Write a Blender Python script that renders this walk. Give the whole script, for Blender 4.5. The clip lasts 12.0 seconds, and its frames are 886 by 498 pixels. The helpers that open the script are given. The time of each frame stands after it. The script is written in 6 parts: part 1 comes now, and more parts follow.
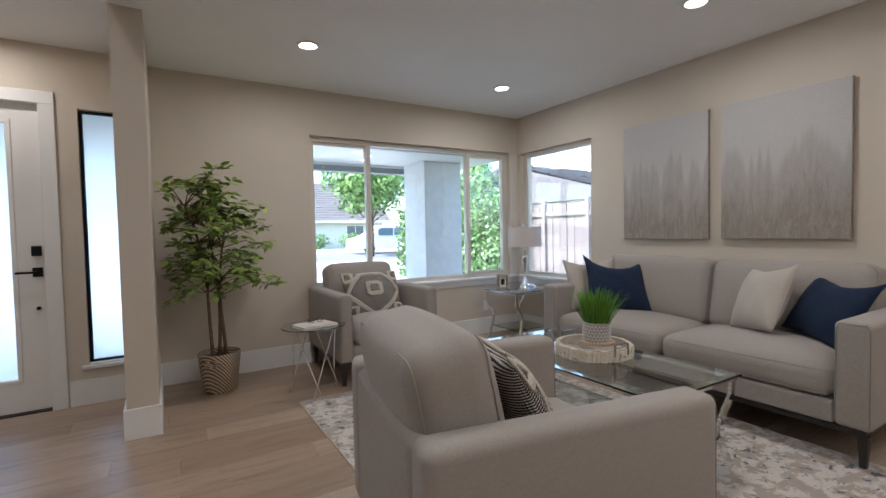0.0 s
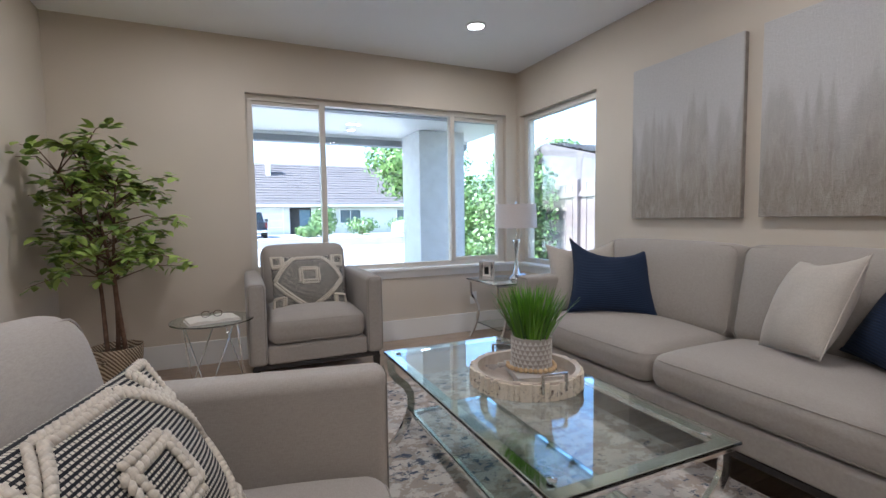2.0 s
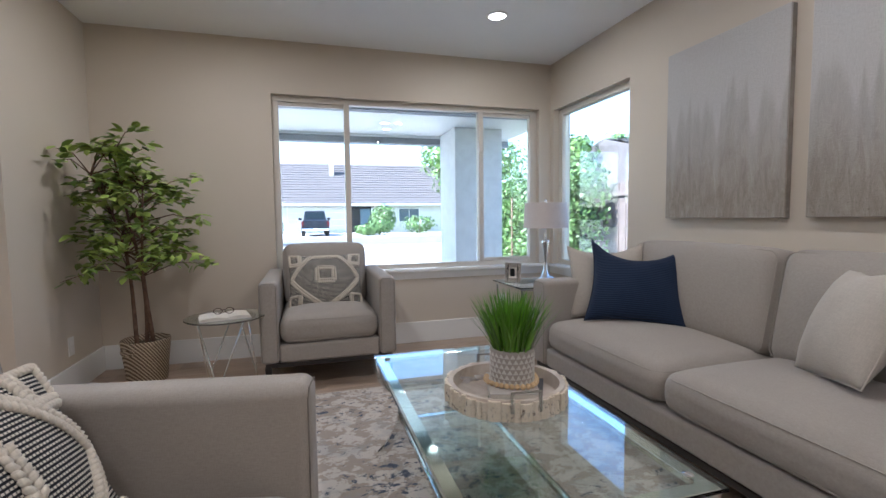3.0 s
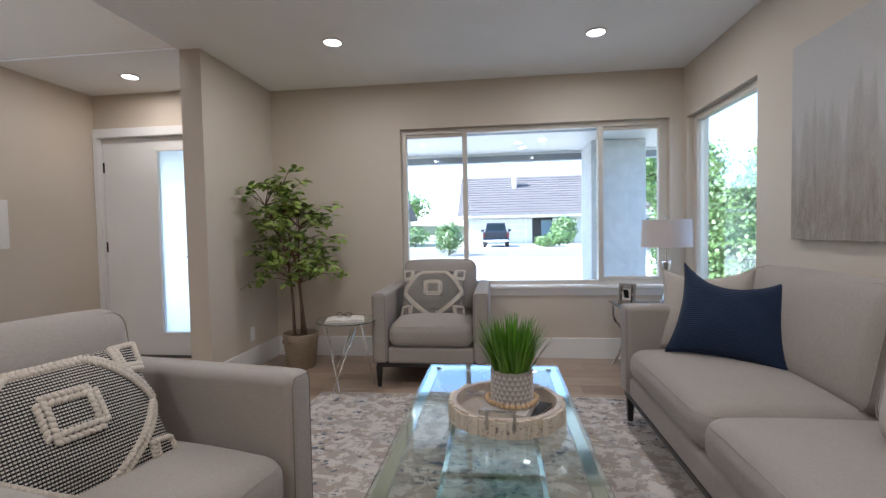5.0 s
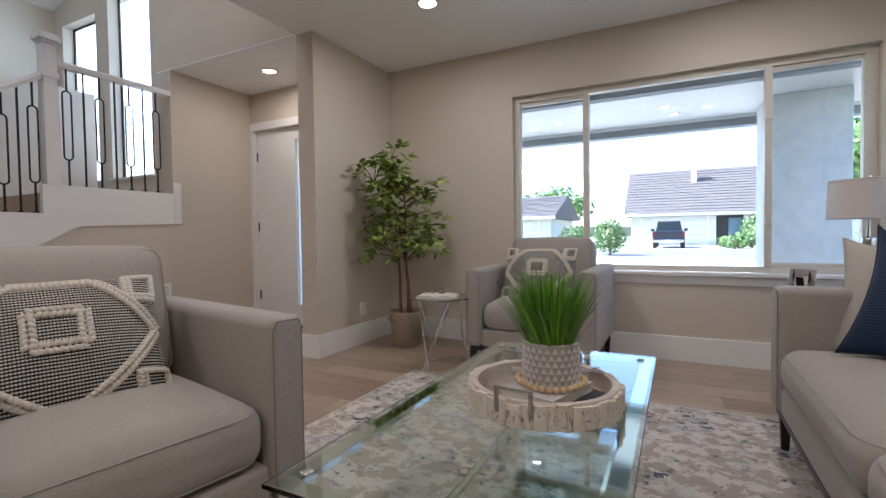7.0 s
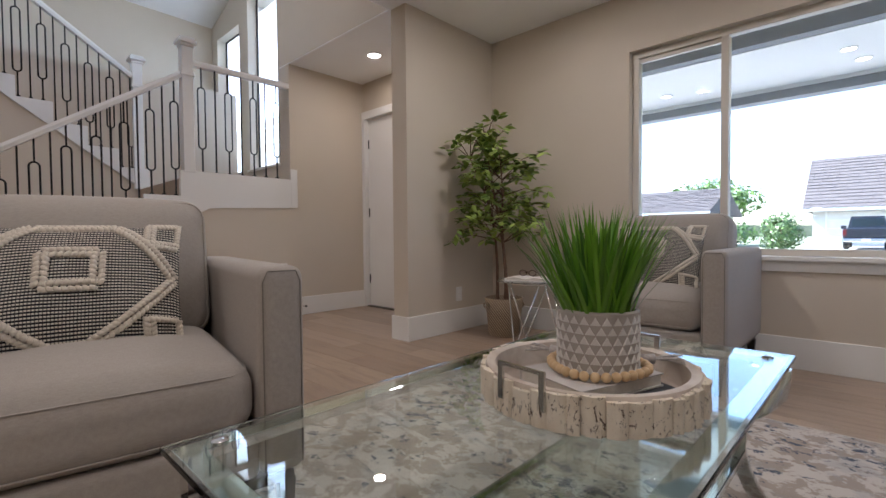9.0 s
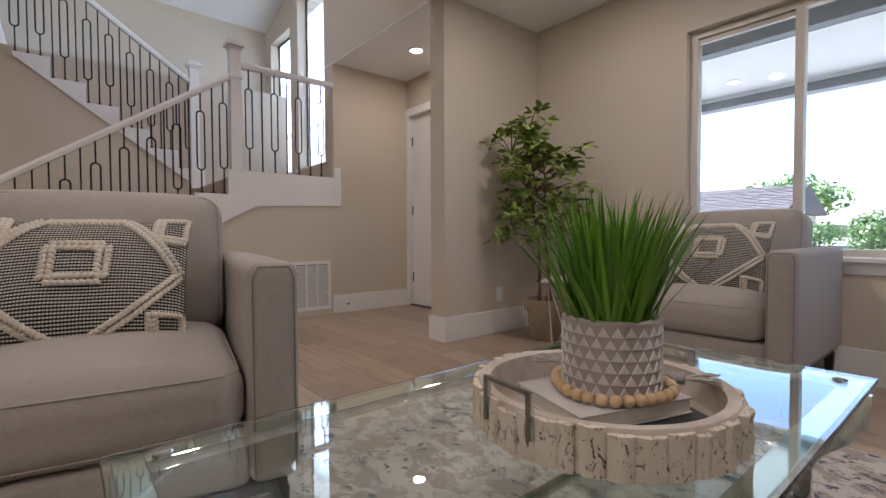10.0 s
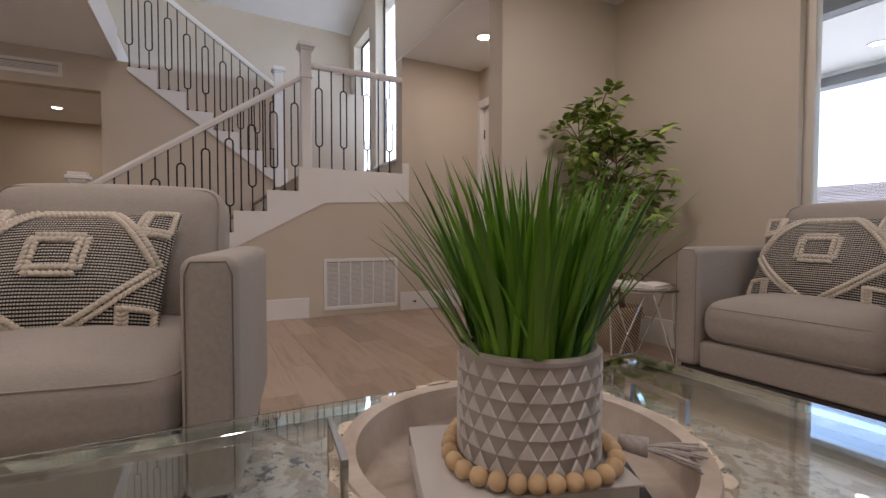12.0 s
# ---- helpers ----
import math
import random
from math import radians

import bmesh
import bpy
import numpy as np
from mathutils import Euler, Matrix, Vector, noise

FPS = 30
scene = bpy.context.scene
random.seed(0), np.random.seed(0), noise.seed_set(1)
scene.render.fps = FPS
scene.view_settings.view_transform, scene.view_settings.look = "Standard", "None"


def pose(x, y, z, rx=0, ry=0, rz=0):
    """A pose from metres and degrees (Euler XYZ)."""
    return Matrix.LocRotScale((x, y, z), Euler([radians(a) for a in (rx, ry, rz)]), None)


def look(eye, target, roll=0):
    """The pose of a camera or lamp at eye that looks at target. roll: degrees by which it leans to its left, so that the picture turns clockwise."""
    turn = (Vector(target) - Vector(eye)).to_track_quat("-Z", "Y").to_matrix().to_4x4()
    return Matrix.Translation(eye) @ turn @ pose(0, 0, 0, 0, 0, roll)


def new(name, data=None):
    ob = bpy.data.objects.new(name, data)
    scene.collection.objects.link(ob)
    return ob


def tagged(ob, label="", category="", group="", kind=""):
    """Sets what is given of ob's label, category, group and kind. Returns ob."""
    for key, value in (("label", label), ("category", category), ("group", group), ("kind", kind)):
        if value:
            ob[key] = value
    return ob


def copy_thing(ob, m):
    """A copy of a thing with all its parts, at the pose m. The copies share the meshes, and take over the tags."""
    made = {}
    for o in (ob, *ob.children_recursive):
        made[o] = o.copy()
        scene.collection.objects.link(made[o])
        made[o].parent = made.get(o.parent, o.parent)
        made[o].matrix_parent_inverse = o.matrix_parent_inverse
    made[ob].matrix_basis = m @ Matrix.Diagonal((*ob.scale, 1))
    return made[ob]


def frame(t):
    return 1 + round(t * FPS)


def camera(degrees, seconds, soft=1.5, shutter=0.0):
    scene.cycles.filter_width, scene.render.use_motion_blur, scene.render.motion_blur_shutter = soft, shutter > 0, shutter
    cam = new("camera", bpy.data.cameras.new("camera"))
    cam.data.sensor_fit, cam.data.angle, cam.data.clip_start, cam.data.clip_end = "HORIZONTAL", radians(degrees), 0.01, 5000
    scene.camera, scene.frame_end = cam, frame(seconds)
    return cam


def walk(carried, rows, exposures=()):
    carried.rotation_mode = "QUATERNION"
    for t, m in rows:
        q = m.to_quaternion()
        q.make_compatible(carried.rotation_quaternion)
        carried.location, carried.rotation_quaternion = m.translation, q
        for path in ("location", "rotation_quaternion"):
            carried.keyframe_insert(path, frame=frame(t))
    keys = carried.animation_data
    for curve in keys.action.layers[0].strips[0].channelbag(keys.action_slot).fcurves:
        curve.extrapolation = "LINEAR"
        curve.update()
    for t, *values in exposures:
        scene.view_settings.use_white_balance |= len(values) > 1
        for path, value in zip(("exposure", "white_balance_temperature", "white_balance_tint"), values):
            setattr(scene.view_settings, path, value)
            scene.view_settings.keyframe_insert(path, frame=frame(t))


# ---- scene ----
cam = camera(87.9, 12.0)
PATH = [
    (0, (2.261, 1.597, 1.198), (3.298, 3.306, 1.124), -1.2),
    (0.5, (2.488, 1.616, 1.165), (3.501, 3.339, 1.104), -1.1),
    (0.7, (2.587, 1.611, 1.151), (3.581, 3.346, 1.103), -1.0),
    (1, (2.995, 1.979, 1.138), (3.928, 3.742, 0.995), -0.9),
    (1.5, (3.181, 1.962, 1.114), (4.075, 3.747, 0.981), -0.9),
    (2, (3.366, 1.933, 1.119), (4.176, 3.757, 0.984), -0.8),
    (2.5, (3.546, 1.923, 1.113), (4.244, 3.792, 0.981), -0.7),
    (3, (3.708, 1.933, 1.12), (4.27, 3.847, 0.983), -0.7),
    (5, (4.344, 1.682, 1.179), (4.109, 3.666, 1.1), -1.1),
    (5.5, (4.461, 1.791, 1.133), (4.038, 3.744, 1.056), -1.1),
    (6, (4.561, 1.902, 1.075), (3.951, 3.805, 1.003), -1.1),
    (6.5, (4.638, 2.006, 1.013), (3.884, 3.857, 0.949), -1.0),
    (7, (4.708, 2.116, 0.959), (3.803, 3.898, 0.899), -0.8),
    (9, (4.798, 2.534, 0.804), (3.419, 3.982, 0.747), -0.5),
    (9.5, (4.806, 2.622, 0.797), (3.343, 3.985, 0.739), -0.3),
    (10, (4.799, 2.708, 0.791), (3.258, 3.982, 0.733), -0.3),
    (10.5, (4.801, 2.8, 0.79), (3.185, 3.977, 0.73), -0.3),
    (11, (4.806, 2.896, 0.785), (3.126, 3.98, 0.723), -0.1),
    (11.5, (4.809, 2.985, 0.772), (3.075, 3.98, 0.71), -0.1),
    (12, (4.8, 3.088, 0.78), (3.023, 4.004, 0.714), 0.1),
]
walk(cam, [(t, look(eye, target, roll)) for t, eye, target, roll in PATH], ((0, 2.22, 5600, 12), (0.7, 2.22, 5600, 12), (1.0, 2.36, 5450, 13), (3, 2.34, 5450, 13), (7, 2.26, 5650, 15), (9, 2.2, 5850, 17), (10.5, 2.16, 6050, 20), (12, 2.1, 6250, 22)))

# ---- world and light ----
SUN_ELEV, SUN_AZ = radians(48), radians(262)
world = bpy.data.worlds.new("world")
scene.world = world
world.use_nodes = True
_wn = world.node_tree
_sky = _wn.nodes.new("ShaderNodeTexSky")
_sky.sky_type, _sky.sun_disc, _sky.sun_elevation, _sky.sun_rotation = "NISHITA", False, SUN_ELEV, SUN_AZ
_wn.links.new(_sky.outputs[0], _wn.nodes["Background"].inputs[0])
_wn.nodes["Background"].inputs[1].default_value = 0.15


def lamp(name, kind, m, energy, color=(1, 1, 1), **more):
    data = bpy.data.lights.new(name, kind)
    data.energy, data.color = energy, color
    ob = new(name, data)
    ob.matrix_world = m
    if kind == "AREA":
        data.shape = more.get("shape", "RECTANGLE")
        data.size, data.size_y = more["size"], more.get("size_y", more["size"])
        if "spread" in more:
            data.spread = radians(more["spread"])
    if kind == "SUN":
        data.angle = more["angle"]
    return ob


_sd = Vector((math.sin(SUN_AZ) * math.cos(SUN_ELEV), math.cos(SUN_AZ) * math.cos(SUN_ELEV), math.sin(SUN_ELEV)))
lamp("sun", "SUN", look(_sd * 50, (0, 0, 0)), 4.0, (1.0, 0.95, 0.88), angle=radians(0.5))
lamp("window_light", "AREA", look((-1.25, 5.24, 2.56), (-1.25, 2.0, 2.55)), 12.0, (0.80, 0.90, 1.0), size=2.7, size_y=2.2)
# Two unseen warm lamps, added to brighten the upper stairwell walls.
for _x, _y in ((1.1, 3.3), (-0.7, 2.4)):
    lamp("stairwell_fill", "AREA", look((_x, _y, 4.45), (_x, _y + 0.001, 0)), 3.0, (1.0, 0.86, 0.70), size=0.11, shape="DISK", spread=179)
# (3.2, 1.4) to (-1.2, 0.6) are unseen, added to brighten the room.
DOWNLIGHTS = [(3.19, 4.925), (5.05, 5.06), (5.05, 3.2), (3.2, 3.2), (1.246, 5.329), (3.2, 1.4), (5.02, 1.4), (0.9, 1.2), (3.2, -0.3), (5.02, -0.3), (-1.2, 0.6), (-3.5, 1.25)]
for _x, _y in DOWNLIGHTS:
    lamp("downlight", "AREA", look((_x, _y, 2.53), (_x, _y + 0.001, 0)), 1.2 if _x == 1.246 else 1.8, (1.0, 0.85, 0.68) if _x == 1.246 else (1.0, 0.90, 0.78), size=0.11, shape="DISK", spread=179)


# ---- materials ----
def mat(name, rough=0.6, metal=0.0, color=(0.5, 0.5, 0.5)):
    m = bpy.data.materials.new(name)
    m.use_nodes = True
    b = m.node_tree.nodes["Principled BSDF"]
    b.inputs["Base Color"].default_value = (*color, 1)
    b.inputs["Roughness"].default_value = rough
    b.inputs["Metallic"].default_value = metal
    return m


class N:
    """A short way to wire nodes."""

    def __init__(self, m):
        self.t, self.b = m.node_tree, m.node_tree.nodes["Principled BSDF"]

    def add(self, kind, **v):
        n = self.t.nodes.new("ShaderNode" + kind)
        for k, x in v.items():
            setattr(n, k, x)
        return n

    def put(self, a, b):
        self.t.links.new(a, b)

    def coord(self, kind="Object", scale=(1, 1, 1), rot=(0, 0, 0)):
        c, m = self.add("TexCoord"), self.add("Mapping")
        m.inputs["Scale"].default_value, m.inputs["Rotation"].default_value = scale, rot
        self.put(c.outputs[kind], m.inputs[0])
        return m.outputs[0]

    def world(self, scale=(1, 1, 1), rot=(0, 0, 0)):
        c, m = self.add("NewGeometry"), self.add("Mapping")
        m.inputs["Scale"].default_value, m.inputs["Rotation"].default_value = scale, rot
        self.put(c.outputs["Position"], m.inputs[0])
        return m.outputs[0]

    def noise(self, vec, scale, detail=4, rough=0.55, dist=0.0):
        n = self.add("TexNoise")
        n.inputs["Scale"].default_value, n.inputs["Detail"].default_value = scale, detail
        n.inputs["Roughness"].default_value, n.inputs["Distortion"].default_value = rough, dist
        self.put(vec, n.inputs["Vector"])
        return n.outputs["Fac"]

    def ramp(self, fac, stops, ease="LINEAR"):
        r = self.add("ValToRGB")
        r.color_ramp.interpolation = ease
        e = r.color_ramp.elements
        while len(e) < len(stops):
            e.new(0.5)
        for s, (p, c) in zip(e, stops):
            s.position, s.color = p, ((*c, 1) if len(c) == 3 else c)
        self.put(fac, r.inputs[0])
        return r.outputs[0]

    def mix(self, a, b, fac, mode="MIX"):
        m = self.add("Mix", data_type="RGBA", blend_type=mode)
        for sock, v in ((m.inputs[0], fac), (m.inputs[6], a), (m.inputs[7], b)):
            if hasattr(v, "is_output"):
                self.put(v, sock)
            else:
                sock.default_value = v if not isinstance(v, tuple) else (*v, 1)
        return m.outputs[2]

    def math(self, op, a, b=0.5, c=None):
        m = self.add("Math", operation=op)
        for sock, v in zip(m.inputs, (a, b, c)):
            if v is None:
                continue
            if hasattr(v, "is_output"):
                self.put(v, sock)
            else:
                sock.default_value = v
        return m.outputs[0]

    def bump(self, h, dist=0.002, strength=0.5):
        n = self.add("Bump")
        n.inputs["Distance"].default_value, n.inputs["Strength"].default_value = dist, strength
        self.put(h, n.inputs["Height"])
        self.put(n.outputs[0], self.b.inputs["Normal"])

    def color(self, s):
        self.put(s, self.b.inputs["Base Color"])

    def rough(self, s):
        self.put(s, self.b.inputs["Roughness"])


def paint(name, c, rough=0.55, bump=0.0006):
    m = mat(name, rough, color=c)
    n = N(m)
    v = n.world()
    big = n.noise(v, 0.9, 3)
    n.color(n.ramp(big, [(0.3, tuple(x * 0.96 for x in c)), (0.7, tuple(min(1, x * 1.03) for x in c))]))
    fine = n.noise(v, 140, 3, 0.6)
    n.bump(fine, bump, 0.35)
    n.rough(n.math("MULTIPLY_ADD", fine, 0.15, rough - 0.07))
    return m


M_WALL = paint("wall_paint", (0.60, 0.53, 0.435), 0.6)
M_CEIL = paint("ceiling_paint", (0.88, 0.875, 0.865), 0.75)
M_TRIM = paint("white_trim", (0.80, 0.79, 0.76), 0.4, 0.0002)
M_DOOR = paint("door_paint", (0.80, 0.78, 0.74), 0.4, 0.0002)
M_ALU = paint("window_frame", (0.62, 0.57, 0.49), 0.4, 0.0001)
M_BLACK = mat("black_metal", 0.4, 0.6, (0.012, 0.012, 0.013))
M_DARKWOOD = mat("dark_wood", 0.4, 0.0, (0.016, 0.012, 0.010))
M_CHROME = mat("chrome", 0.06, 1.0, (0.86, 0.86, 0.85))
M_NICKEL = mat("brushed_nickel", 0.25, 1.0, (0.60, 0.58, 0.55))
M_PLASTIC = mat("white_plastic", 0.35, 0.0, (0.78, 0.77, 0.74))
M_DARK = mat("dark_void", 0.8, 0.0, (0.02, 0.02, 0.02))


def glass_mat(name, tint=(1, 1, 1), rough=0.0, ior=1.45):
    m = mat(name, rough, color=tint)
    b = m.node_tree.nodes["Principled BSDF"]
    b.inputs["Transmission Weight"].default_value = 1.0
    b.inputs["IOR"].default_value = ior
    return m


M_PANE = glass_mat("window_glass", (0.92, 0.985, 0.975))
M_TABLEGLASS = glass_mat("table_glass", (0.875, 0.97, 0.945), 0.0, 1.52)
M_FROST = glass_mat("frosted_glass", (0.70, 0.80, 0.84), 0.55)
M_CRYSTAL = glass_mat("crystal", (0.97, 0.98, 1.0), 0.02, 1.5)


def glow(name, c, strength):
    m = mat(name, 0.5, color=(0.9, 0.9, 0.9))
    b = m.node_tree.nodes["Principled BSDF"]
    b.inputs["Emission Color"].default_value = (*c, 1)
    b.inputs["Emission Strength"].default_value = strength
    return m


M_LED = glow("led_lens", (1.0, 0.93, 0.82), 3)


def fabric(name, c, scale=900, contrast=0.14, rough=0.9, mottled=0.08, bump=0.0006):
    m = mat(name, rough, color=c)
    n = N(m)
    v = n.coord()
    a = n.noise(n.coord("Object", (1, 0.14, 1)), scale * 0.5, 2)
    b = n.noise(n.coord("Object", (0.14, 1, 0.14)), scale * 0.5, 2)
    soft_fold = n.noise(n.coord(), 5.0, 3, 0.5, 0.6)
    w = n.math("ADD", a, b)
    w = n.math("MULTIPLY", w, 0.5)
    big = n.noise(v, 4, 4)
    lo, hi = tuple(x * (1 - contrast) for x in c), tuple(min(1, x * (1 + contrast)) for x in c)
    col = n.ramp(w, [(0.38, lo), (0.62, hi)])
    n.color(n.mix(col, n.ramp(big, [(0.3, (1 - mottled,) * 3), (0.7, (1, 1, 1))]), 1.0, "MULTIPLY"))
    n.bump(n.math("MULTIPLY_ADD", soft_fold, 6.0, w), bump, 0.5)
    n.b.inputs["Sheen Weight"].default_value = 0.12
    n.b.inputs["Sheen Roughness"].default_value = 0.5
    return m


M_SOFA = fabric("greige_linen", (0.350, 0.314, 0.276), 1100, 0.08, 0.9, 0.03)
M_SEAM = mat("seam_thread", 0.9, 0, (0.21, 0.185, 0.16))
M_CREAM = fabric("cream_linen", (0.48, 0.435, 0.375), 700, 0.06)
M_BRAID = fabric("cream_wool", (0.60, 0.54, 0.45), 500, 0.12, bump=0.002)
M_SHADE = fabric("lamp_shade_linen", (0.62, 0.56, 0.53), 1200, 0.05)


def blue_rib():
    m = mat("navy_ribbed", 0.85, color=(0.012, 0.045, 0.13))
    n = N(m)
    w = n.add("TexWave", wave_type="BANDS", bands_direction="Y")
    w.inputs["Scale"].default_value, w.inputs["Distortion"].default_value = 30, 0.4
    n.put(n.coord(), w.inputs[0])
    n.color(n.ramp(w.outputs["Fac"], [(0.1, (0.002, 0.010, 0.034)), (0.8, (0.004, 0.020, 0.062))]))
    n.bump(w.outputs["Fac"], 0.003, 0.6)
    n.b.inputs["Sheen Weight"].default_value = 0.02
    return m


M_BLUE = blue_rib()


def woven():
    """Cream rows stitched over black, in the pillow's own plane."""
    m = mat("black_cream_weave", 0.9, color=(0.4, 0.4, 0.4))
    n = N(m)
    v = n.coord()
    s = n.add("SeparateXYZ")
    n.put(v, s.inputs[0])
    rows = n.math("SINE", n.math("MULTIPLY", s.outputs[1], 2 * math.pi / 0.0090), 0)
    dots = n.math("SINE", n.math("MULTIPLY", s.outputs[0], 2 * math.pi / 0.0076), 0)
    r1 = n.ramp(n.math("MULTIPLY_ADD", rows, 0.5, 0.5), [(0.48, (0, 0, 0)), (0.62, (1, 1, 1))])
    d1 = n.ramp(n.math("MULTIPLY_ADD", dots, 0.5, 0.5), [(0.10, (0.2,) * 3), (0.34, (1, 1, 1))])
    mm = n.math("MULTIPLY", r1, d1)
    n.color(n.mix((0.008, 0.009, 0.014), (0.66, 0.61, 0.52), mm))
    n.bump(mm, 0.003, 0.8)
    return m


M_WEAVE = woven()


def plank_mat():
    m = mat("oak_planks", 0.42, color=(0.3, 0.22, 0.16))
    n = N(m)
    info = n.add("ObjectInfo")
    c = n.add("TexCoord")
    off = n.add("VectorMath", operation="MULTIPLY_ADD")
    comb = n.add("CombineXYZ")
    n.put(info.outputs["Random"], comb.inputs[0]), n.put(info.outputs["Random"], comb.inputs[1])
    off.inputs[1].default_value = (1, 1, 1)
    sc = n.add("VectorMath", operation="SCALE")
    sc.inputs["Scale"].default_value = 37.0
    n.put(comb.outputs[0], sc.inputs[0])
    n.put(c.outputs["Object"], off.inputs[0]), n.put(sc.outputs[0], off.inputs[2])
    mp = n.add("Mapping")
    mp.inputs["Scale"].default_value = (1.0, 9.0, 1.0)
    n.put(off.outputs[0], mp.inputs[0])
    g = n.noise(mp.outputs[0], 2.6, 8, 0.62, 0.6)
    fine = n.noise(mp.outputs[0], 30, 4, 0.7)
    tone = n.ramp(info.outputs["Random"], [(0.0, (0.30, 0.215, 0.15)), (0.35, (0.38, 0.285, 0.205)), (0.7, (0.46, 0.355, 0.265)), (1.0, (0.34, 0.265, 0.205))])
    grain = n.ramp(g, [(0.3, (0.72, 0.68, 0.66)), (0.5, (1, 1, 1)), (0.75, (1.12, 1.1, 1.08))])
    col = n.mix(tone, grain, 1.0, "MULTIPLY")
    n.color(n.mix(col, n.ramp(fine, [(0.35, (0.86,) * 3), (0.6, (1.04,) * 3)]), 1.0, "MULTIPLY"))
    n.rough(n.math("MULTIPLY_ADD", g, 0.2, 0.28))
    n.bump(fine, 0.0006, 0.4)
    return m


M_PLANK = plank_mat()


def rug_mat():
    m = mat("distressed_rug", 0.95, color=(0.5, 0.47, 0.43))
    n = N(m)
    v = n.world((1.0, 1.15, 1.0))
    big = n.noise(n.world(), 1.7, 4, 0.6, 0.4)
    a = n.noise(v, 11, 7, 0.70, 0.3)
    b = n.noise(n.world((1.0, 1.25, 1.0), (0, 0, 0.12)), 16, 8, 0.74, 0.3)
    cream, tan = (0.60, 0.555, 0.50), (0.37, 0.305, 0.25)
    base = n.mix(cream, tan, n.ramp(a, [(0.48, (0, 0, 0)), (0.52, (0.9,) * 3)]))
    grey = n.mix(base, (0.36, 0.37, 0.38), n.ramp(n.noise(v, 4.5, 6, 0.7), [(0.52, (0, 0, 0)), (0.6, (0.4,) * 3)]))
    mask = n.math("ADD", b, n.math("MULTIPLY", n.math("SUBTRACT", big, 0.5), 0.35))
    blue = n.ramp(mask, [(0.585, (0, 0, 0)), (0.61, (1, 1, 1))])
    n.color(n.mix(grey, (0.075, 0.095, 0.135), blue))
    tuft = n.noise(n.world(), 420, 2)
    n.bump(tuft, 0.002, 0.6)
    return m


M_RUG = rug_mat()


def basket_mat():
    m = mat("woven_seagrass", 0.8, color=(0.36, 0.27, 0.18))
    n = N(m)
    v = n.coord()
    w = n.add("TexWave", wave_type="BANDS", bands_direction="DIAGONAL")
    w.inputs["Scale"].default_value, w.inputs["Distortion"].default_value = 24, 1.2
    n.put(v, w.inputs[0])
    n.color(n.ramp(w.outputs["Fac"], [(0.2, (0.16, 0.11, 0.07)), (0.6, (0.42, 0.32, 0.22)), (1, (0.60, 0.50, 0.37))]))
    n.bump(w.outputs["Fac"], 0.006, 0.8)
    return m


M_BASKET = basket_mat()


def varied(name, a, b, scale=20, rough=0.6, bump=0.001, detail=5, kind="Object", dist=0.0):
    m = mat(name, rough, color=a)
    n = N(m)
    v = n.coord(kind)
    f = n.noise(v, scale, detail, 0.6, dist)
    n.color(n.ramp(f, [(0.3, a), (0.7, b)]))
    n.bump(f, bump, 0.6)
    return m


def leaf_mat(name, a, b):
    m = mat(name, 0.42, color=a)
    n = N(m)
    g = n.add("NewGeometry")
    n.color(n.ramp(g.outputs["Random Per Island"], [(0.0, a), (0.6, b), (1.0, tuple(x * 1.25 for x in b))]))
    n.b.inputs["Subsurface Weight"].default_value = 0.0
    return m


M_FICUS = leaf_mat("ficus_leaf", (0.09, 0.16, 0.025), (0.32, 0.42, 0.09))
M_BLADE = leaf_mat("grass_blade", (0.035, 0.125, 0.008), (0.15, 0.345, 0.02))
M_HEDGE = leaf_mat("hedge_leaf", (0.045, 0.10, 0.025), (0.13, 0.22, 0.06))
M_TREELEAF = leaf_mat("tree_leaf", (0.06, 0.12, 0.03), (0.15, 0.26, 0.06))
M_FARTREE = varied("far_woods", (0.12, 0.14, 0.09), (0.22, 0.24, 0.17), 0.4, 0.95, 0.01)
M_TRUNK = varied("ficus_trunk", (0.10, 0.055, 0.035), (0.22, 0.13, 0.085), 30, 0.8, 0.003)
M_SOIL = varied("dried_moss", (0.05, 0.04, 0.025), (0.13, 0.10, 0.06), 60, 0.95, 0.01)
def bark_mat():
    m = mat("birch_bark", 0.85, color=(0.6, 0.54, 0.44))
    n = N(m)
    f = n.noise(n.coord("Object", (1, 1, 0.5)), 105, 8, 0.72, 1.0)
    g = n.noise(n.coord(), 14, 4)
    base = n.ramp(g, [(0.3, (0.72, 0.62, 0.47)), (0.7, (0.84, 0.77, 0.65))])
    n.color(n.mix((0.14, 0.10, 0.07), base, n.ramp(f, [(0.40, (0, 0, 0)), (0.435, (1, 1, 1))])))
    n.bump(f, 0.004, 0.8)
    return m


M_POT = varied("white_ceramic", (0.60, 0.575, 0.54), (0.68, 0.655, 0.62), 12, 0.55, 0.0004)
M_POTIN = varied("taupe_ceramic", (0.36, 0.325, 0.29), (0.42, 0.385, 0.345), 12, 0.65, 0.0004)
M_TRAYWOOD = varied("whitewashed_wood", (0.42, 0.33, 0.255), (0.66, 0.59, 0.51), 9, 0.6, 0.001, 6, dist=0.8)
M_BARK = bark_mat()
M_BEAD = varied("natural_wood_bead", (0.56, 0.38, 0.20), (0.66, 0.48, 0.28), 10, 0.5, 0.0003)
M_YARN = fabric("grey_yarn", (0.50, 0.46, 0.43), 600, 0.15)
